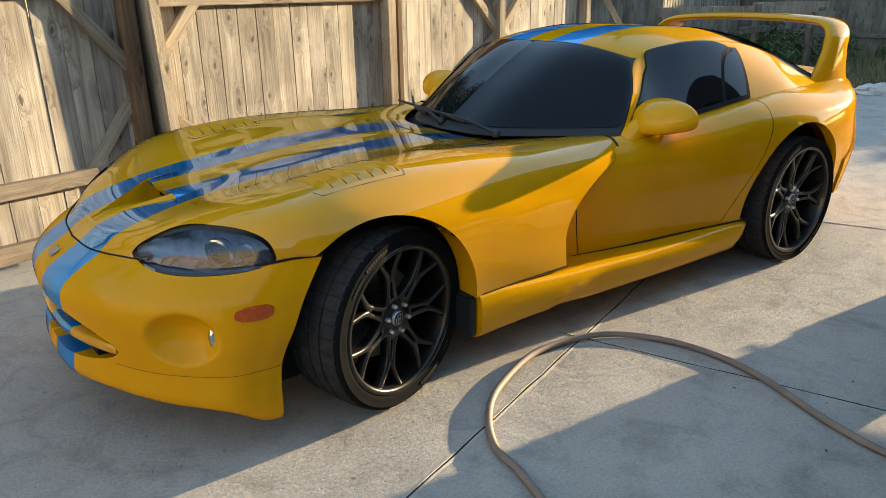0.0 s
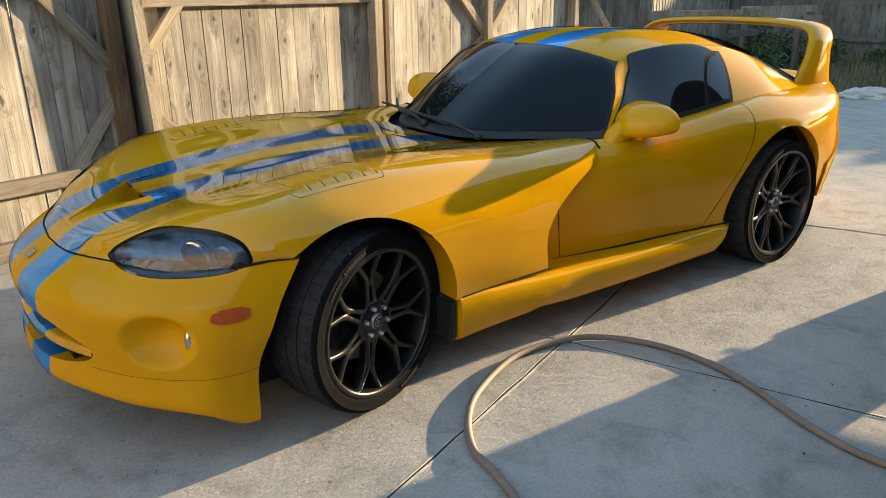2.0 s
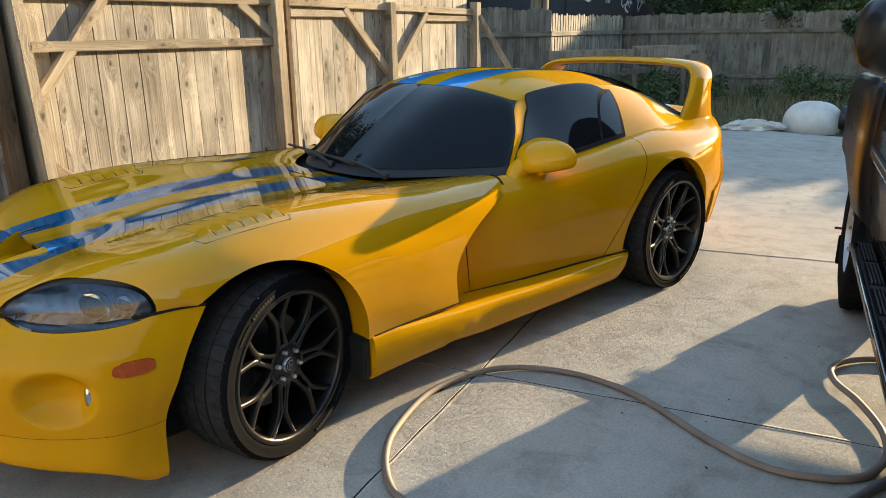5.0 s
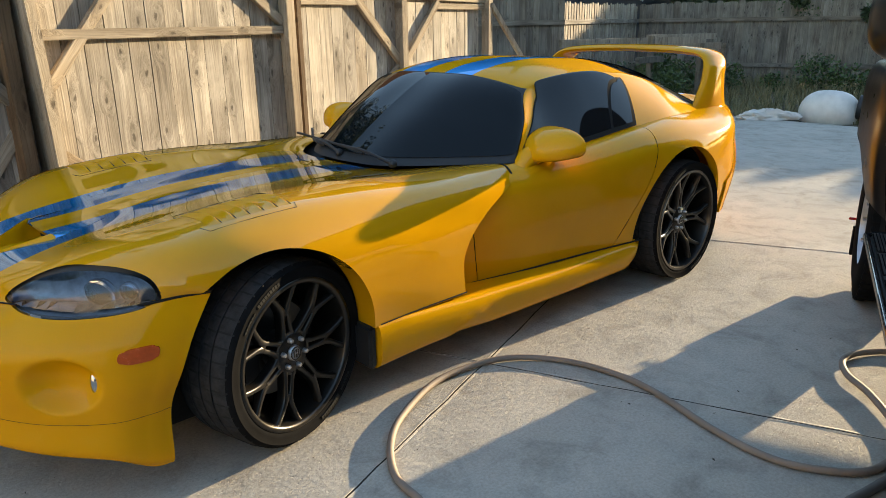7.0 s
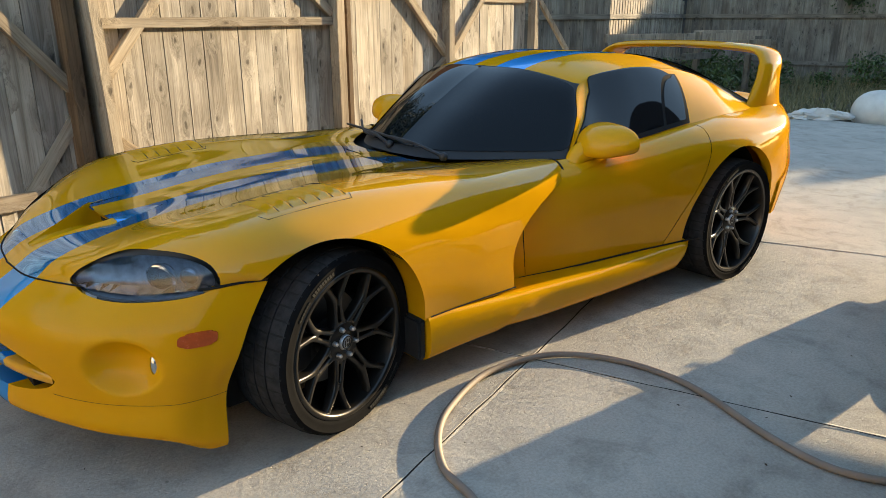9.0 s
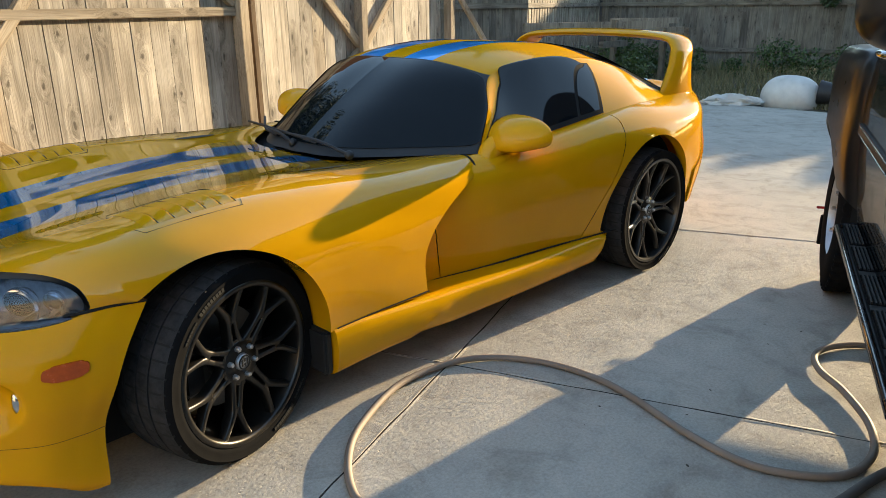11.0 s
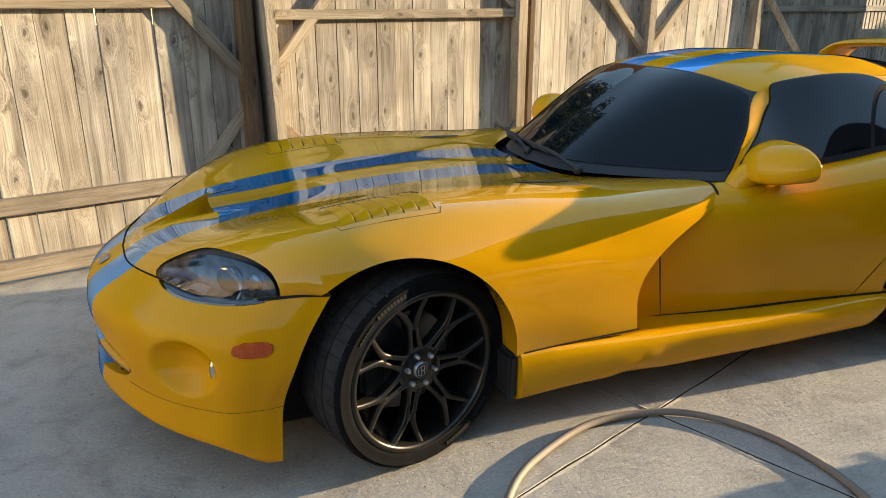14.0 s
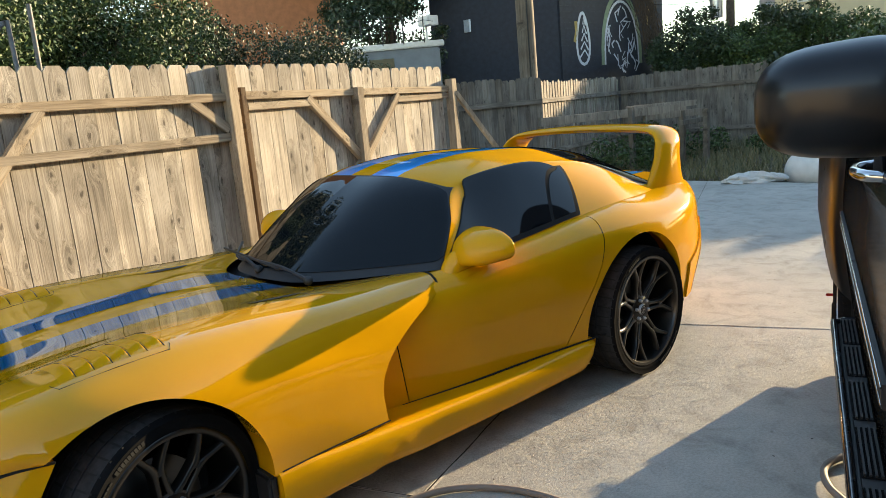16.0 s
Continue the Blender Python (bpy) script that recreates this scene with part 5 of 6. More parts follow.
def running_board():
    board = part("running_board", boxed(-.18, 1.42, -2.76, -2.515, .455, .505, .018), BLACK, truck, "black plastic running board")
    part("board_edge", tube(bmesh.new(), [(-.18, -2.512, .492), (1.40, -2.512, .492), (1.43, -2.56, .495), (1.43, -2.70, .498)], .013, 10), TRUCK, board)
    rib = None
    for x0 in (-.15, .17, .49, .81, 1.11):
        x1 = x0 + .275
        pad = part("step_pad", boxed(x0, x1, -2.715, -2.532, .504, .508, .002), RUBBER, board, "ribbed step pad", smooth=False)
        for k in range(15):
            y = -2.711 + k * .012
            if rib is None:
                rib = part("rib", boxed(.006, .269, 0, .0055, .507, .5135), BLACK, pad, smooth=False)
            else:
                o = new("rib", rib.data)
                o.parent = pad
            (rib if k == 0 and x0 < -.1 else o).matrix_basis = Matrix.Translation((x0, y, 0))
    for x in (0, .62, 1.25):
        part("bracket", boxed(x - .03, x + .03, -2.85, -2.55, .40, .46), BLACK, board, smooth=False)


running_board()


def truck_mirror():
    bm = bmesh.new()
    bmesh.ops.create_uvsphere(bm, u_segments=44, v_segments=26, radius=1)
    for v in bm.verts:
        c = v.co
        c.y = math.copysign(abs(c.y) ** .62, c.y) * .152
        c.z = math.copysign(abs(c.z) ** .70, c.z) * .109
        c.x = (c.x * .125 if c.x < 0 else math.copysign(abs(c.x) ** .4, c.x) * .035)
        c.z *= 1 - .10 * (c.y / .15) * (1 if c.z > 0 else .5)
        c += Vector((-.02, -2.470, 1.381))
    m = part("door_mirror", bm, GLOSS_BLACK, truck, "large black door mirror housing")
    bm = bmesh.new()
    bmesh.ops.create_uvsphere(bm, u_segments=24, v_segments=12, radius=1, matrix=Matrix.Translation((.012, -2.470, 1.381)) @ Matrix.Diagonal((.005, .125, .085, 1)))
    part("mirror_glass", bm, CHROME, m, "mirror glass")
    bm = bmesh.new()
    tube(bm, spline([(-.04, -2.56, 1.35), (-.03, -2.60, 1.335), (-.03, -2.66, 1.32)], 6), .05, 14)
    part("mirror_arm", bm, BLACK, m)


truck_mirror()
# mud flap and small fittings behind the rear wheel
part("mud_flap", boxed(2.44, 2.452, -2.70, -2.535, .10, .27, .004), RUBBER, truck, "black rubber mud flap", smooth=False)
part("flap_light", boxed(2.44, 2.452, -2.66, -2.508, .302, .316, .003), RED, truck, "thin red reflector bar")

# ---- joints cut into the slab ----
def joint(a, b, wide=.010):
    a, b = Vector((*a, 0)), Vector((*b, 0))
    d = (b - a).normalized()
    n = Vector((-d.y, d.x, 0))
    bm = bmesh.new()
    k = max(2, int((b - a).length / .12))
    r = random.Random(3)
    rows = []
    for i in range(k + 1):
        p = a + (b - a) * i / k + n * r.uniform(-.003, .003)
        w = wide * r.uniform(.7, 1.15)
        rows.append([bm.verts.new(p + n * q * w + Vector((0, 0, h))) for q, h in ((-1.6, .0008), (-.55, .0025), (-.35, .0012), (.35, .0012), (.55, .0025), (1.6, .0008))])
    for p, q in zip(rows, rows[1:]):
        for m in range(5):
            f = bm.faces.new((p[m], p[m + 1], q[m + 1], q[m]))
            f.material_index = 1 if m == 2 else 0
    me = bpy.data.meshes.new("joint")
    bm.to_mesh(me)
    bm.free()
    me.materials.append(CONCRETE)
    me.materials.append(GROOVE)
    o = new("joint", me)
    o.parent = bpy.data.objects["pavement"]


GROOVE = plain("joint_dirt", (.035, .03, .025), .95, vary=.4, scale=30, spec=.1)
joint((-9.0, -4.30), (.884, -.869))
joint((.884, -.869), (4.2, .30))
joint((.884, -.869), (2.4, -4.6), .011)
joint((.884, -.869), (.10, 1.05), .007)
joint((3.22, -.69), (4.45, -3.45), .007)
joint((3.22, -.69), (2.2, 1.6), .007)
joint((6.9, 1.25), (9.3, 2.3), .006)
joint((6.9, 1.25), (9.0, -.6), .006)

# ---- weeds, bags and odds at the end of the slab ----
LEAF_MATS = []
for nm, c1, c2 in (("leaf_green", (.014, .034, .007), (.060, .100, .020)), ("leaf_dark", (.010, .022, .007), (.032, .055, .014)), ("grass", (.07, .075, .03), (.24, .20, .10))):
    m, t, b = material(nm)
    g = t.nodes.new("ShaderNodeNewGeometry")
    r = ramp(t, g.outputs["Random Per Island"], [(0, c1), (1, c2)])
    t.links.new(r.outputs["Color"], b.inputs["Base Color"])
    b.inputs["Roughness"].default_value = .55
    b.inputs["Transmission Weight"].default_value = 0.0
    LEAF_MATS.append(m)
LEAF, LEAF_D, GRASS = LEAF_MATS
BARK = plain("bark", (.07, .05, .035), .9, vary=.4, scale=12, bump=.6, bump_scale=40)


def leaves(name, clumps, count, size, mat, seed, parent=None):
    """Many small leaves gathered in clumps given as (x, y, z, radius)."""
    r = np.random.RandomState(seed)
    c = np.array(clumps, float)
    pick = r.choice(len(c), count, p=c[:, 3] ** 2 / (c[:, 3] ** 2).sum())
    d = r.normal(size=(count, 3))
    d /= np.linalg.norm(d, axis=1)[:, None]
    p = c[pick, :3] + d * (c[pick, 3] * r.uniform(.35, 1.05, count))[:, None] * np.array((1, 1, .85))
    a = r.normal(size=(count, 3))
    a /= np.linalg.norm(a, axis=1)[:, None]
    b = np.cross(a, r.normal(size=(count, 3)))
    b /= np.linalg.norm(b, axis=1)[:, None]
    s = size * r.uniform(.6, 1.4, count)[:, None]
    v = np.stack([p - a * s, p + b * s * .5, p + a * s, p - b * s * .5], 1).reshape(-1, 3)
    f = np.arange(count * 4).reshape(-1, 4)
    me = bpy.data.meshes.new(name)
    me.from_pydata(v.tolist(), [], f.tolist())
    me.materials.append(mat)
    o = new(name, me)
    o.parent = parent
    return o


def tree(x, y, height, spread, count, size, mat, seed, label):
    r = random.Random(seed)
    t = thing("tree", label, "tree", "trees round the yard")
    bm = bmesh.new()
    top = height * .62
    tube(bm, [(x, y, -.1), (x + .05, y, top * .4), (x - .05, y + .05, top * .75), (x + .1, y, top)], [.14, .11, .08, .04], 8)
    clumps = []
    for k in range(9):
        a = k * 2.4 + r.uniform(-.3, .3)
        d = spread * r.uniform(.35, .8)
        e = (x + math.cos(a) * d, y + math.sin(a) * d, height * r.uniform(.45, .86))
        tube(bm, [(x, y, top * r.uniform(.4, .9)), tuple((p + q) / 2 + .1 for p, q in zip((x, y, top * .8), e)), e], [.06, .04, .015], 6)
        clumps.append((*e, spread * r.uniform(.28, .48)))
    for k in range(14):
        a, d = r.uniform(0, math.tau), spread * r.uniform(.1, 1)
        clumps.append((x + math.cos(a) * d, y + math.sin(a) * d, height * r.uniform(.30, .95), spread * r.uniform(.14, .30)))
    part("trunk", bm, BARK, t)
    leaves("crown", clumps, count, size, mat, seed, t)


# crowns of 7 m and more rise out of view, added to darken reflections
for i, (x, y, h, s, n, sz, m) in enumerate((
        (.6, 6.4, 5.4, 2.0, 70000, .023, LEAF), (2.4, 7.2, 4.2, 1.6, 48000, .023, LEAF), (-1.6, 7.4, 7.4, 2.6, 60000, .055, LEAF_D), (-4.8, 6.8, 7.0, 2.6, 22000, .07, LEAF),
        (1.6, 9.6, 8.4, 2.7, 70000, .050, LEAF_D), (4.0, 7.5, 2.95, 1.5, 32000, .024, LEAF_D), (5.6, 7.7, 2.75, 1.4, 30000, .024, LEAF_D), (7.0, 8.4, 2.6, 1.2, 18000, .026, LEAF_D),
        (13.4, 14.2, 13.0, 3.2, 60000, .10, LEAF_D), (12.5, 13.4, 5.4, 1.7, 20000, .05, LEAF_D), (1.75, 8.3, 4.8, 1.6, 50000, .025, LEAF_D), (3.1, 8.6, 4.0, 1.3, 30000, .025, LEAF_D), (19.8, 8.4, 3.7, 1.45, 22000, .042, LEAF_D), (20.8, 7.2, 3.5, 1.4, 22000, .042, LEAF), (21.9, 6.3, 3.6, 1.3, 16000, .045, LEAF_D), (22.4, 5.0, 3.5, 1.3, 16000, .045, LEAF), (20.6, 3.6, 2.8, 1.1, 5000, .06, LEAF))):
    tree(x, y, h, s, n, sz, m, 20 + i, "leafy green tree behind the fence")

# grass and weeds along the end of the slab
r = np.random.RandomState(5)
n = 9000
u, w = r.uniform(0, 1, n), r.uniform(0, 1, n) ** 1.4
base = np.stack([9.35 + w * 5.8 + u * .8, 5.4 - u * 7.5 + w * 1.0, np.full(n, -.05)], 1)
hgt = (.10 + .38 * w * r.uniform(.3, 1, n))[:, None]
lean = r.normal(size=(n, 3)) * np.array((.35, .35, 0))
side = r.normal(size=(n, 3)) * np.array((1, 1, 0))
side /= np.linalg.norm(side, axis=1)[:, None]
tip = base + (lean + np.array((0, 0, 1))) * hgt
wd = .012
v = np.stack([base - side * wd, base + side * wd, tip], 1).reshape(-1, 3)
me = bpy.data.meshes.new("weeds")
me.from_pydata(v.tolist(), [], np.arange(n * 3).reshape(-1, 3).tolist())
me.materials.append(GRASS)
tagged(new("weeds", me), "rough grass and weeds along the slab's edge", "weeds", kind="stuff")
o = leaves("bushes", [(12.2 + k * .35 + .3 * math.sin(k * 5), 5.2 - k * .62, .25 + .18 * math.sin(k * 3.3), .38 + .14 * math.sin(k * 1.7)) for k in range(12)] + [(10.2, 4.6, .3, .45), (10.6, 4.0, .25, .4), (11.2, 4.5, .45, .5), (15.3, 3.6, 1.5, .35), (15.6, 3.2, 1.35, .35), (15.1, 4.1, 1.6, .25)], 11000, .036, LEAF, 77)
tagged(o, "low green bushes at the foot of the old fence", "bushes", kind="stuff")
# creeper on the old fence's top; its unseen run is added for shade
o = leaves("creeper", [(14.6 + .29 * k * .42 + .1 * math.sin(k * 2.1), 4.0 - k * .42, 1.64 + .20 * math.sin(k * 2.7) + (.16 if k > 8 else 0), .26 + .08 * math.sin(k * 4.1)) for k in (1, 4, 7)] + [(14.6 + .29 * k * .42 + .1 * math.sin(k * 2.1), 4.0 - k * .42, 1.52 + .14 * math.sin(k * 2.7), .34 + .10 * math.sin(k * 4.1)) for k in range(9, 26)], 24000, .045, LEAF_D, 78)
tagged(o, "green creeper grown over the old fence, unseen run added to cast shade", "creeper", kind="stuff")

WHITE = plain("white_plastic", (.62, .60, .56), .55, vary=.12, scale=6, bump=.2, bump_scale=40)
tank = thing("plastic_drum", "white rounded plastic drum lying on the ground, with a dark end", "drum")
bm = bmesh.new()
bmesh.ops.create_uvsphere(bm, u_segments=32, v_segments=20, radius=1)
for q in bm.verts:
    c = q.co
    c.y = math.copysign(abs(c.y) ** .75, c.y)
    q.co = Vector((9.95 + .32 * c.x, 1.04 + .40 * c.y, .08 + .31 * c.z))
part("shell", bm, WHITE, tank)
bm = bmesh.new()
tube(bm, spline([(9.95, .66, .18), (9.97, .52, .17), (10.0, .40, .15)], 6), [.17, .16, .15, .14, .13, .12], 18)
part("end_cap", bm, BLACK, tank)
bm = bmesh.new()
bmesh.ops.create_icosphere(bm, subdivisions=4, radius=1)
for q in bm.verts:
    c = q.co
    k = noise.fractal(c * 2.6, 1, 2, 5) * .55 + 1
    t = c.y
    q.co = Vector((9.30 - .24 * t + .15 * c.x * k, 1.60 + .36 * t + .05 * noise.noise(c * 5), max(0.0, .03 + .10 * c.z * k * (1 - .3 * t * t) + .035 * noise.noise(c * 6))))
tagged(linked("plastic_sack", bm, WHITE), "crumpled white plastic sack on the edge of the concrete", "sack")

# timber stack on trestles
rack = thing("lumber_rack", "weathered planks stacked on a timber trestle", "lumber rack")
for k, (a, b, wd) in enumerate((((8.95, 5.10, 1.0), (11.7, 3.95, 1.03), .14), ((10.6, 4.45, 1.07), (11.9, 3.85, 1.06), .10), ((10.9, 4.3, .90), (12.0, 3.8, .9), .12))):
    A, B = Vector(a), Vector(b)
    bm = boxed(0, (B - A).length, -.05, .05, -wd / 2, wd / 2, .004)
    o = part("plank", bm, OLDWOOD, rack, smooth=False)
    o.matrix_basis = Matrix.Translation(A) @ Matrix.Rotation(math.atan2((B - A).y, (B - A).x), 4, "Z")
for x, y in ((10.55, 4.34), (11.60, 3.95), (11.85, 3.62)):
    part("post", boxed(x - .045, x + .045, y - .045, y + .045, -.05, 1.1 if x < 11 else .95, .004), DARKWOOD, rack, smooth=False)
part("cross_beam", boxed(11.1, 12.0, 3.66, 3.75, .72, .80), DARKWOOD, rack, smooth=False)
part("cross_beam", boxed(9.9, 10.7, 4.15, 4.23, .66, .76), DARKWOOD, rack, smooth=False)
# brace leaning from the gate's last post
prop = bmesh.new()
tube(prop, [(4.80, 2.80, 1.56), (6.10, 2.75, .05)], .032, 4)
tagged(linked("timber_prop", prop, FRAME, smooth=False), "pale timber prop leaning against the gate post", "prop")

GALVANISED = plain("galvanised_pipe", (.13, .13, .13), .65, metal=.2, vary=.3, scale=20)
# pipe posts of an old wire fence behind the boards
for top, lean in (((.79, 3.21, 2.31), -.10), ((.94, 3.17, 2.42), .09)):
    bm = bmesh.new()
    x, y, z = top
    hook = [(x - .03, y, z - .02), (x - .07, y - .01, z - .06)] if lean < 0 else []
    tube(bm, [(x - lean * .3, y, -.1), (x - lean * .15, y, 1.4), (x, y, z)] + hook, .018, 10)
    tagged(linked("fence_post", bm, GALVANISED), "grey metal pipe post behind the board fence", "post")

# ---- poles and buildings ----
POLEWOOD = wood("pole_wood", (.12, .10, .082), (.215, .190, .160), (.29, .262, .228))
bm = bmesh.new()
tube(bm, [(9.56, 5.78, -.1), (9.53, 5.76, 4), (9.48, 5.72, 8.5)], [.165, .155, .14], 18)
pole = thing("utility_pole", "weathered round timber utility pole at the fence corner", "pole")
part("shaft", bm, POLEWOOD, pole)
bm = bmesh.new()
tube(bm, [(9.44, 5.63, .1), (9.42, 5.62, 4), (9.38, 5.59, 8.4)], .012, 6)
part("cable", bm, BLACK, pole)
bm = bmesh.new()
tube(bm, [(21.5, 7.75, -.1), (21.5, 7.75, 9)], [.14, .11], 12)
far_pole = thing("utility_pole", "dark far utility pole with a transformer and wires", "pole")
part("shaft", bm, BARK, far_pole)
part("transformer", tube(bmesh.new(), [(21.4, 8.15, 3.3), (21.4, 8.15, 3.9)], .2, 14), SILVER, far_pole)
part("crossarm", boxed(21.45, 21.55, 6.9, 8.6, 4.6, 4.72), BARK, far_pole, smooth=False)
for k, (z, y0) in enumerate(((4.75, 7.0), (4.75, 7.8), (4.75, 8.5), (3.9, 7.75))):
    pts = [Vector((21.5 + (9 if k < 3 else -3.2) * q * .3, y0 + 6 * q * (1 if k < 3 else .6), z + .5 * (q * q * 2 - q))) for q in [i / 16 for i in range(17)]]
    part("wire", tube(bmesh.new(), pts, .012, 5), BLACK, far_pole)

BRICK_BLACK = plain("black_brick", (.020, .023, .034), .7, vary=.35, scale=7, bump=.3, bump_scale=30)
BRICK_ORANGE = plain("orange_brick", (.42, .17, .075), .85, vary=.18, scale=5, bump=.3, bump_scale=30)
STUCCO = plain("grey_stucco", (.30, .31, .31), .85, vary=.15, scale=3)
PALE = plain("pale_wall", (.55, .47, .30), .8, vary=.08, scale=2)
GREYSTONE = plain("grey_stone", (.28, .27, .26), .85, vary=.2, scale=4)
MURAL_W = plain("mural_white", (.55, .58, .62), .7, vary=.15)
MURAL_G = plain("mural_green", (.20, .26, .16), .7, vary=.2)
MURAL_Y = plain("mural_ochre", (.40, .28, .08), .7, vary=.2)


def wall_box(parent, name, a, b, deep, z0, z1, mat):
    """A building block whose front runs from a to b."""
    A, B = Vector((*a, 0)), Vector((*b, 0))
    o = part(name, boxed(0, (B - A).length, 0, deep, z0, z1, .02), mat, parent, smooth=False)
    o.matrix_basis = Matrix.Translation(A) @ Matrix.Rotation(math.atan2((B - A).y, (B - A).x), 4, "Z")
    return o


house = thing("black_building", "black-painted brick building with a wall mural", "building")
wall_box(house, "wall", (16.77, 10.62), (14.30, 13.40), -6, -.1, 11.5, BRICK_BLACK).matrix_basis
A, B = Vector((16.79, 10.60, 0)), Vector((21.9, 10.25, 0))
side_wall = wall_box(house, "wall", (16.79, 10.60), (21.9, 10.25), 4, -.1, 11.5, BRICK_BLACK)
# courses of brick that stand a little proud
for k in range(26):
    part("brick_course", boxed(.02, 5.08, -.012, .0, .9 + k * .16, 1.03 + k * .16), BRICK_BLACK, side_wall, smooth=False)
WM = side_wall.matrix_basis


def stroke(pts, width, mat):
    """A painted band on the mural wall, a few millimetres proud."""
    bm = bmesh.new()
    rows = []
    for i, p in enumerate(pts):
        a, b = Vector(pts[max(i - 1, 0)]), Vector(pts[min(i + 1, len(pts) - 1)])
        d = (b - a).normalized()
        n = Vector((-d.y, d.x)) * width / 2
        rows.append([bm.verts.new((p[0] + q * n.x, -.017, p[1] + q * n.y)) for q in (-1, 1)])
    for p, q in zip(rows, rows[1:]):
        bm.faces.new((p[0], p[1], q[1], q[0]))
    part("mural_band", bm, mat, side_wall, smooth=False)


rg = random.Random(9)
stroke([(1.0 + .28 * math.sin(a) * (1 - .3 * math.cos(a)), 3.0 + .75 * math.cos(a)) for a in [k * math.tau / 20 for k in range(21)]], .09, MURAL_W)
for k in range(5):
    z = 2.45 + k * .24
    stroke([(.82 + .05 * k, z), (1.05, z + .22), (1.25 - .03 * k, z - .03)], .06, MURAL_W)
stroke([(.62, 2.9), (.72, 3.2), (.70, 3.5)], .14, MURAL_Y)
stroke([(1.9 + .95 * (1 - math.cos(a)), 2.2 + 2.1 * math.sin(a) ** .8) for a in [k * math.pi / 18 for k in range(19)]], .16, MURAL_G)
stroke([(2.0 + .85 * (1 - math.cos(a)), 2.2 + 1.9 * math.sin(a) ** .8) for a in [k * math.pi / 18 for k in range(19)]], .08, MURAL_W)
for k in range(34):
    x, z = rg.uniform(2.1, 3.6), rg.uniform(1.9, 3.7)
    if math.hypot((x - 2.85) / .85, (z - 2.1) / 1.75) < 1:
        stroke([(x, z), (x + rg.uniform(-.2, .2), z + rg.uniform(.1, .3)), (x + rg.uniform(-.25, .25), z + rg.uniform(.2, .5))], rg.uniform(.03, .06), MURAL_W)
stroke([(4.2, 3.4), (4.3, 3.9), (4.45, 3.5)], .16, MURAL_Y)
# small square sign on the other face
part("wall_sign", boxed(14.95, 15.02, 12.45, 12.75, 3.45, 3.80), MURAL_W, house, "small white square sign", smooth=False)

vine = bmesh.new()
for k in range(90):
    x0, t0 = rg.uniform(1.6, 3.0), rg.uniform(0, 1)
    pts = []
    for q in range(8):
        f = q / 7
        pts.append(WM @ Vector((1.35 + x0 * .62 + 1.75 * f + rg.uniform(-.2, .2), -.25 - rg.uniform(0, .35), 5.2 - 3.9 * f ** 1.3 + rg.uniform(-.15, .15))))
    tube(vine, pts, .008, 4)
tagged(linked("dry_creeper", vine, BARK), "dry brown creeper hanging over the fence and wall", "creeper", kind="stuff")

b2 = thing("brick_building", "orange brick building behind the trees", "building")
wall_box(b2, "wall", (14.6, 18.3), (9.6, 22.0), -5, -.1, 13, BRICK_ORANGE)
b3 = thing("garage", "low grey garage with a flat roof and a small window", "building")
gw = wall_box(b3, "wall", (9.75, 8.25), (7.7, 9.9), -4, -.1, 2.62, STUCCO)
wall_box(b3, "roof_edge", (9.80, 8.15), (7.6, 9.92), -4.2, 2.62, 2.74, SILVER)
part("window", boxed(.95, 1.45, -.01, .03, 2.12, 2.45), TINT, gw, smooth=False)
for k in range(6):
    part("wire_post", tube(bmesh.new(), [(.3 + k * .42, .1, 2.7), (.3 + k * .42, .1, 3.25)], .012, 6), BLACK, gw)
for z in (2.95, 3.1, 3.22):
    part("barbed_wire", tube(bmesh.new(), [(.1 + .2 * q, .1 + .04 * math.sin(q * 2.3), z + .04 * math.sin(q * 1.7)) for q in range(13)], .006, 4), BLACK, gw)
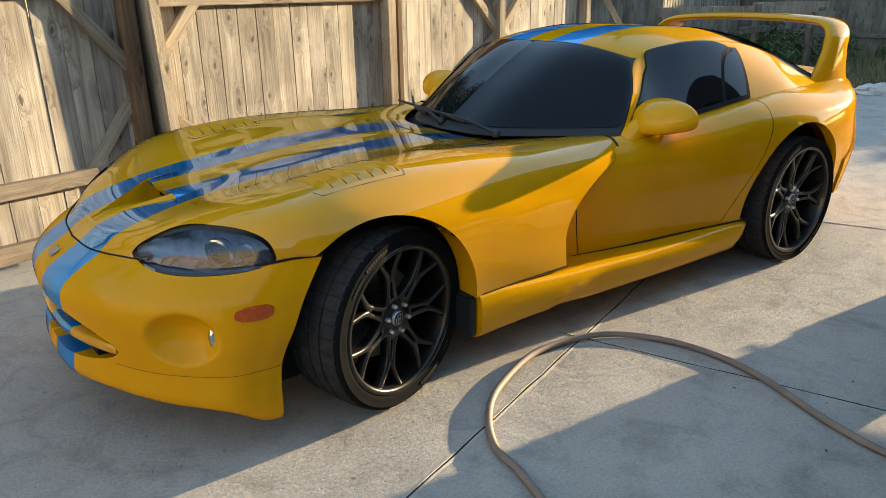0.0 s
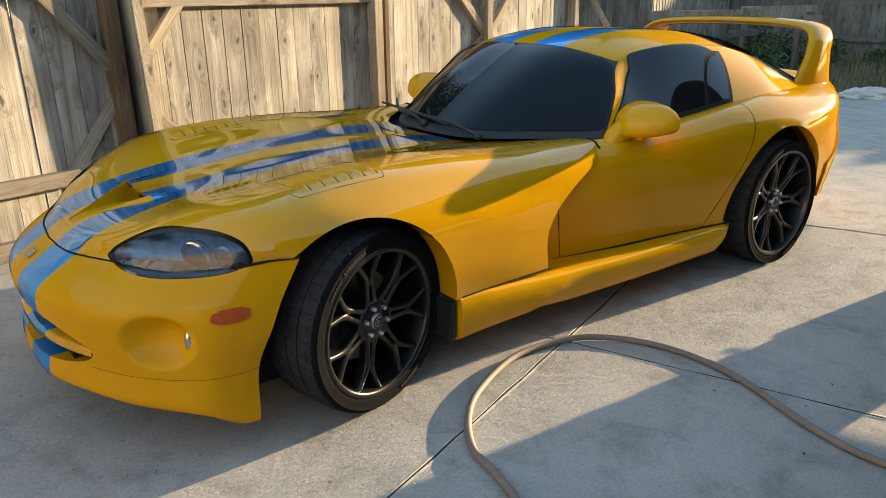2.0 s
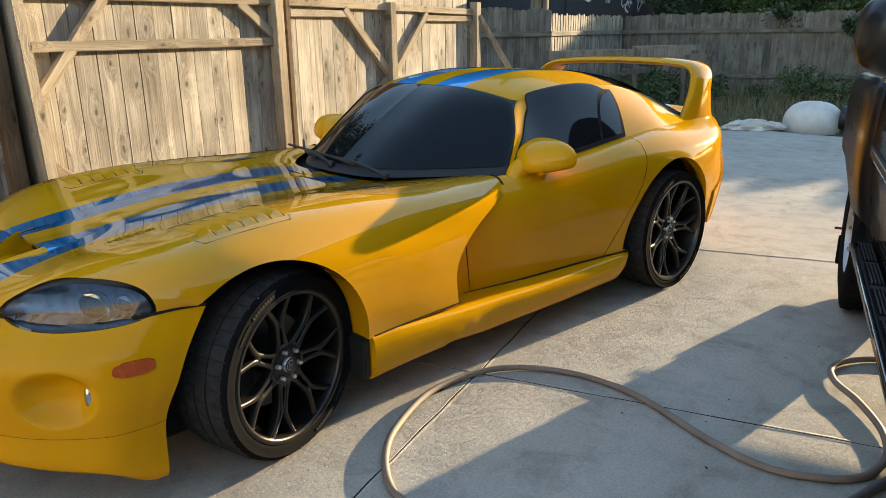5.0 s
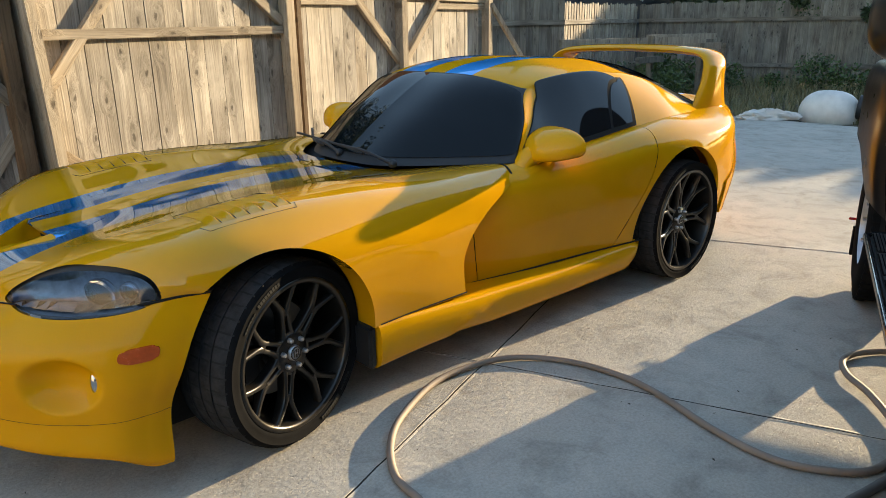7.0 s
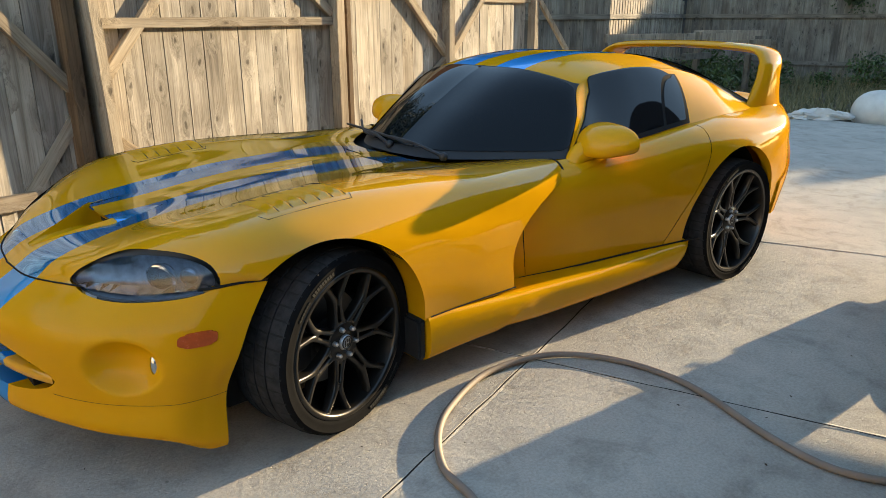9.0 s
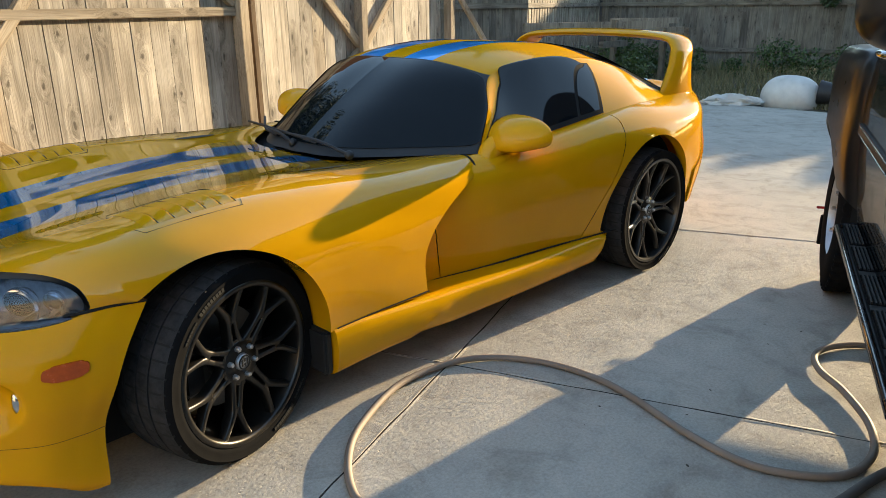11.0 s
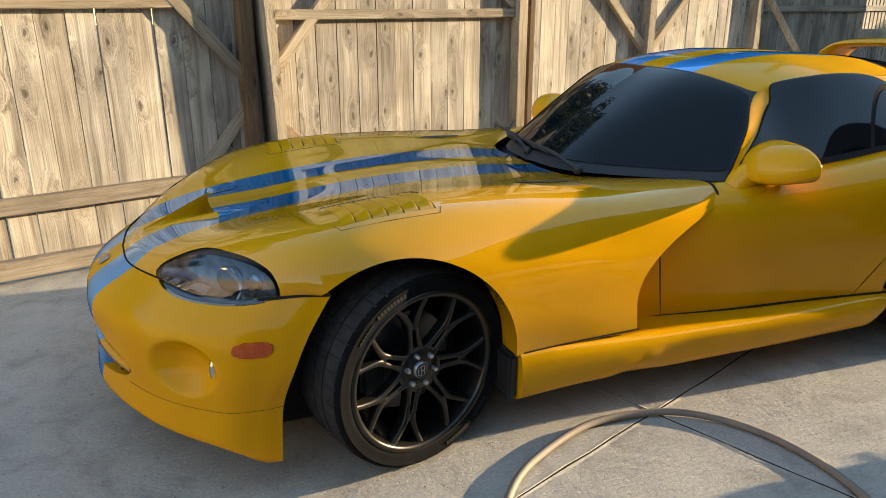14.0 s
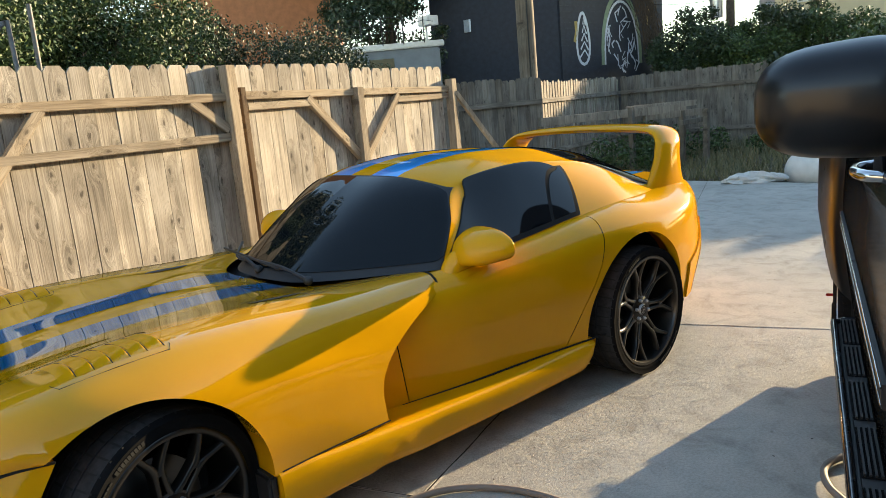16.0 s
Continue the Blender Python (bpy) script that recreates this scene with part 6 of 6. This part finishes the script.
lampbox = thing("flood_lamp", "bright white flood lamp box on a post", "lamp")
part("post", tube(bmesh.new(), [(10.2, 9.1, 2.6), (10.2, 9.1, 3.2)], .03, 8), SILVER, lampbox)
part("box", boxed(10.05, 10.35, 8.85, 9.2, 3.12, 3.32, .01), WHITE, lampbox, smooth=False)
b4 = thing("far_building", "pale modern building with grey stone corner, far behind", "building")
wall_box(b4, "corner", (28.65, 10.02), (28.87, 9.50), 5, -.1, 9, GREYSTONE)
fw = wall_box(b4, "wall", (28.87, 9.50), (30.5, 5.60), 5, -.1, 9, PALE)
for z0 in (2.62, 4.1, 5.6):
    win = part("window", boxed(.82, 1.24, -.03, .05, z0, z0 + .92), TINT, fw, smooth=False)
    for x0, x1, za, zb in ((.77, .82, -.05, .97), (1.24, 1.29, -.05, .97), (.82, 1.24, .92, .97), (.82, 1.24, -.05, 0), (.82, 1.24, .44, .47)):
        part("window_frame", boxed(x0, x1, -.05, .05, z0 + za, z0 + zb), WHITE, win, smooth=False)

# leaf bits and grit strewn over the slab
r = np.random.RandomState(31)
n = 420
c = np.stack([r.uniform(-1.5, 7.5, n), r.uniform(-3.0, .9, n), np.full(n, .0035)], 1)
a = r.uniform(0, math.tau, n)
s = (.0022 + .006 * r.uniform(0, 1, n) ** 4)[:, None]
d1 = np.stack([np.cos(a), np.sin(a), r.uniform(-.25, .25, n)], 1) * s
d2 = np.stack([-np.sin(a), np.cos(a), r.uniform(-.25, .25, n)], 1) * s * .5
top = c + np.array((0, 0, .0015))
v = np.stack([c - d1, c + d2, c + d1, c - d2, top], 1).reshape(-1, 3)
f = (np.arange(n)[:, None, None] * 5 + np.array([[0, 1, 4], [1, 2, 4], [2, 3, 4], [3, 0, 4]])).reshape(-1, 3)
me = bpy.data.meshes.new("debris")
me.from_pydata(v.tolist(), [], f.tolist())
me.materials.append(plain("leaf_litter", (.05, .038, .025), .9, vary=.5, scale=3))
tagged(new("debris", me), "small dry leaf bits and grit on concrete", "debris", kind="stuff")
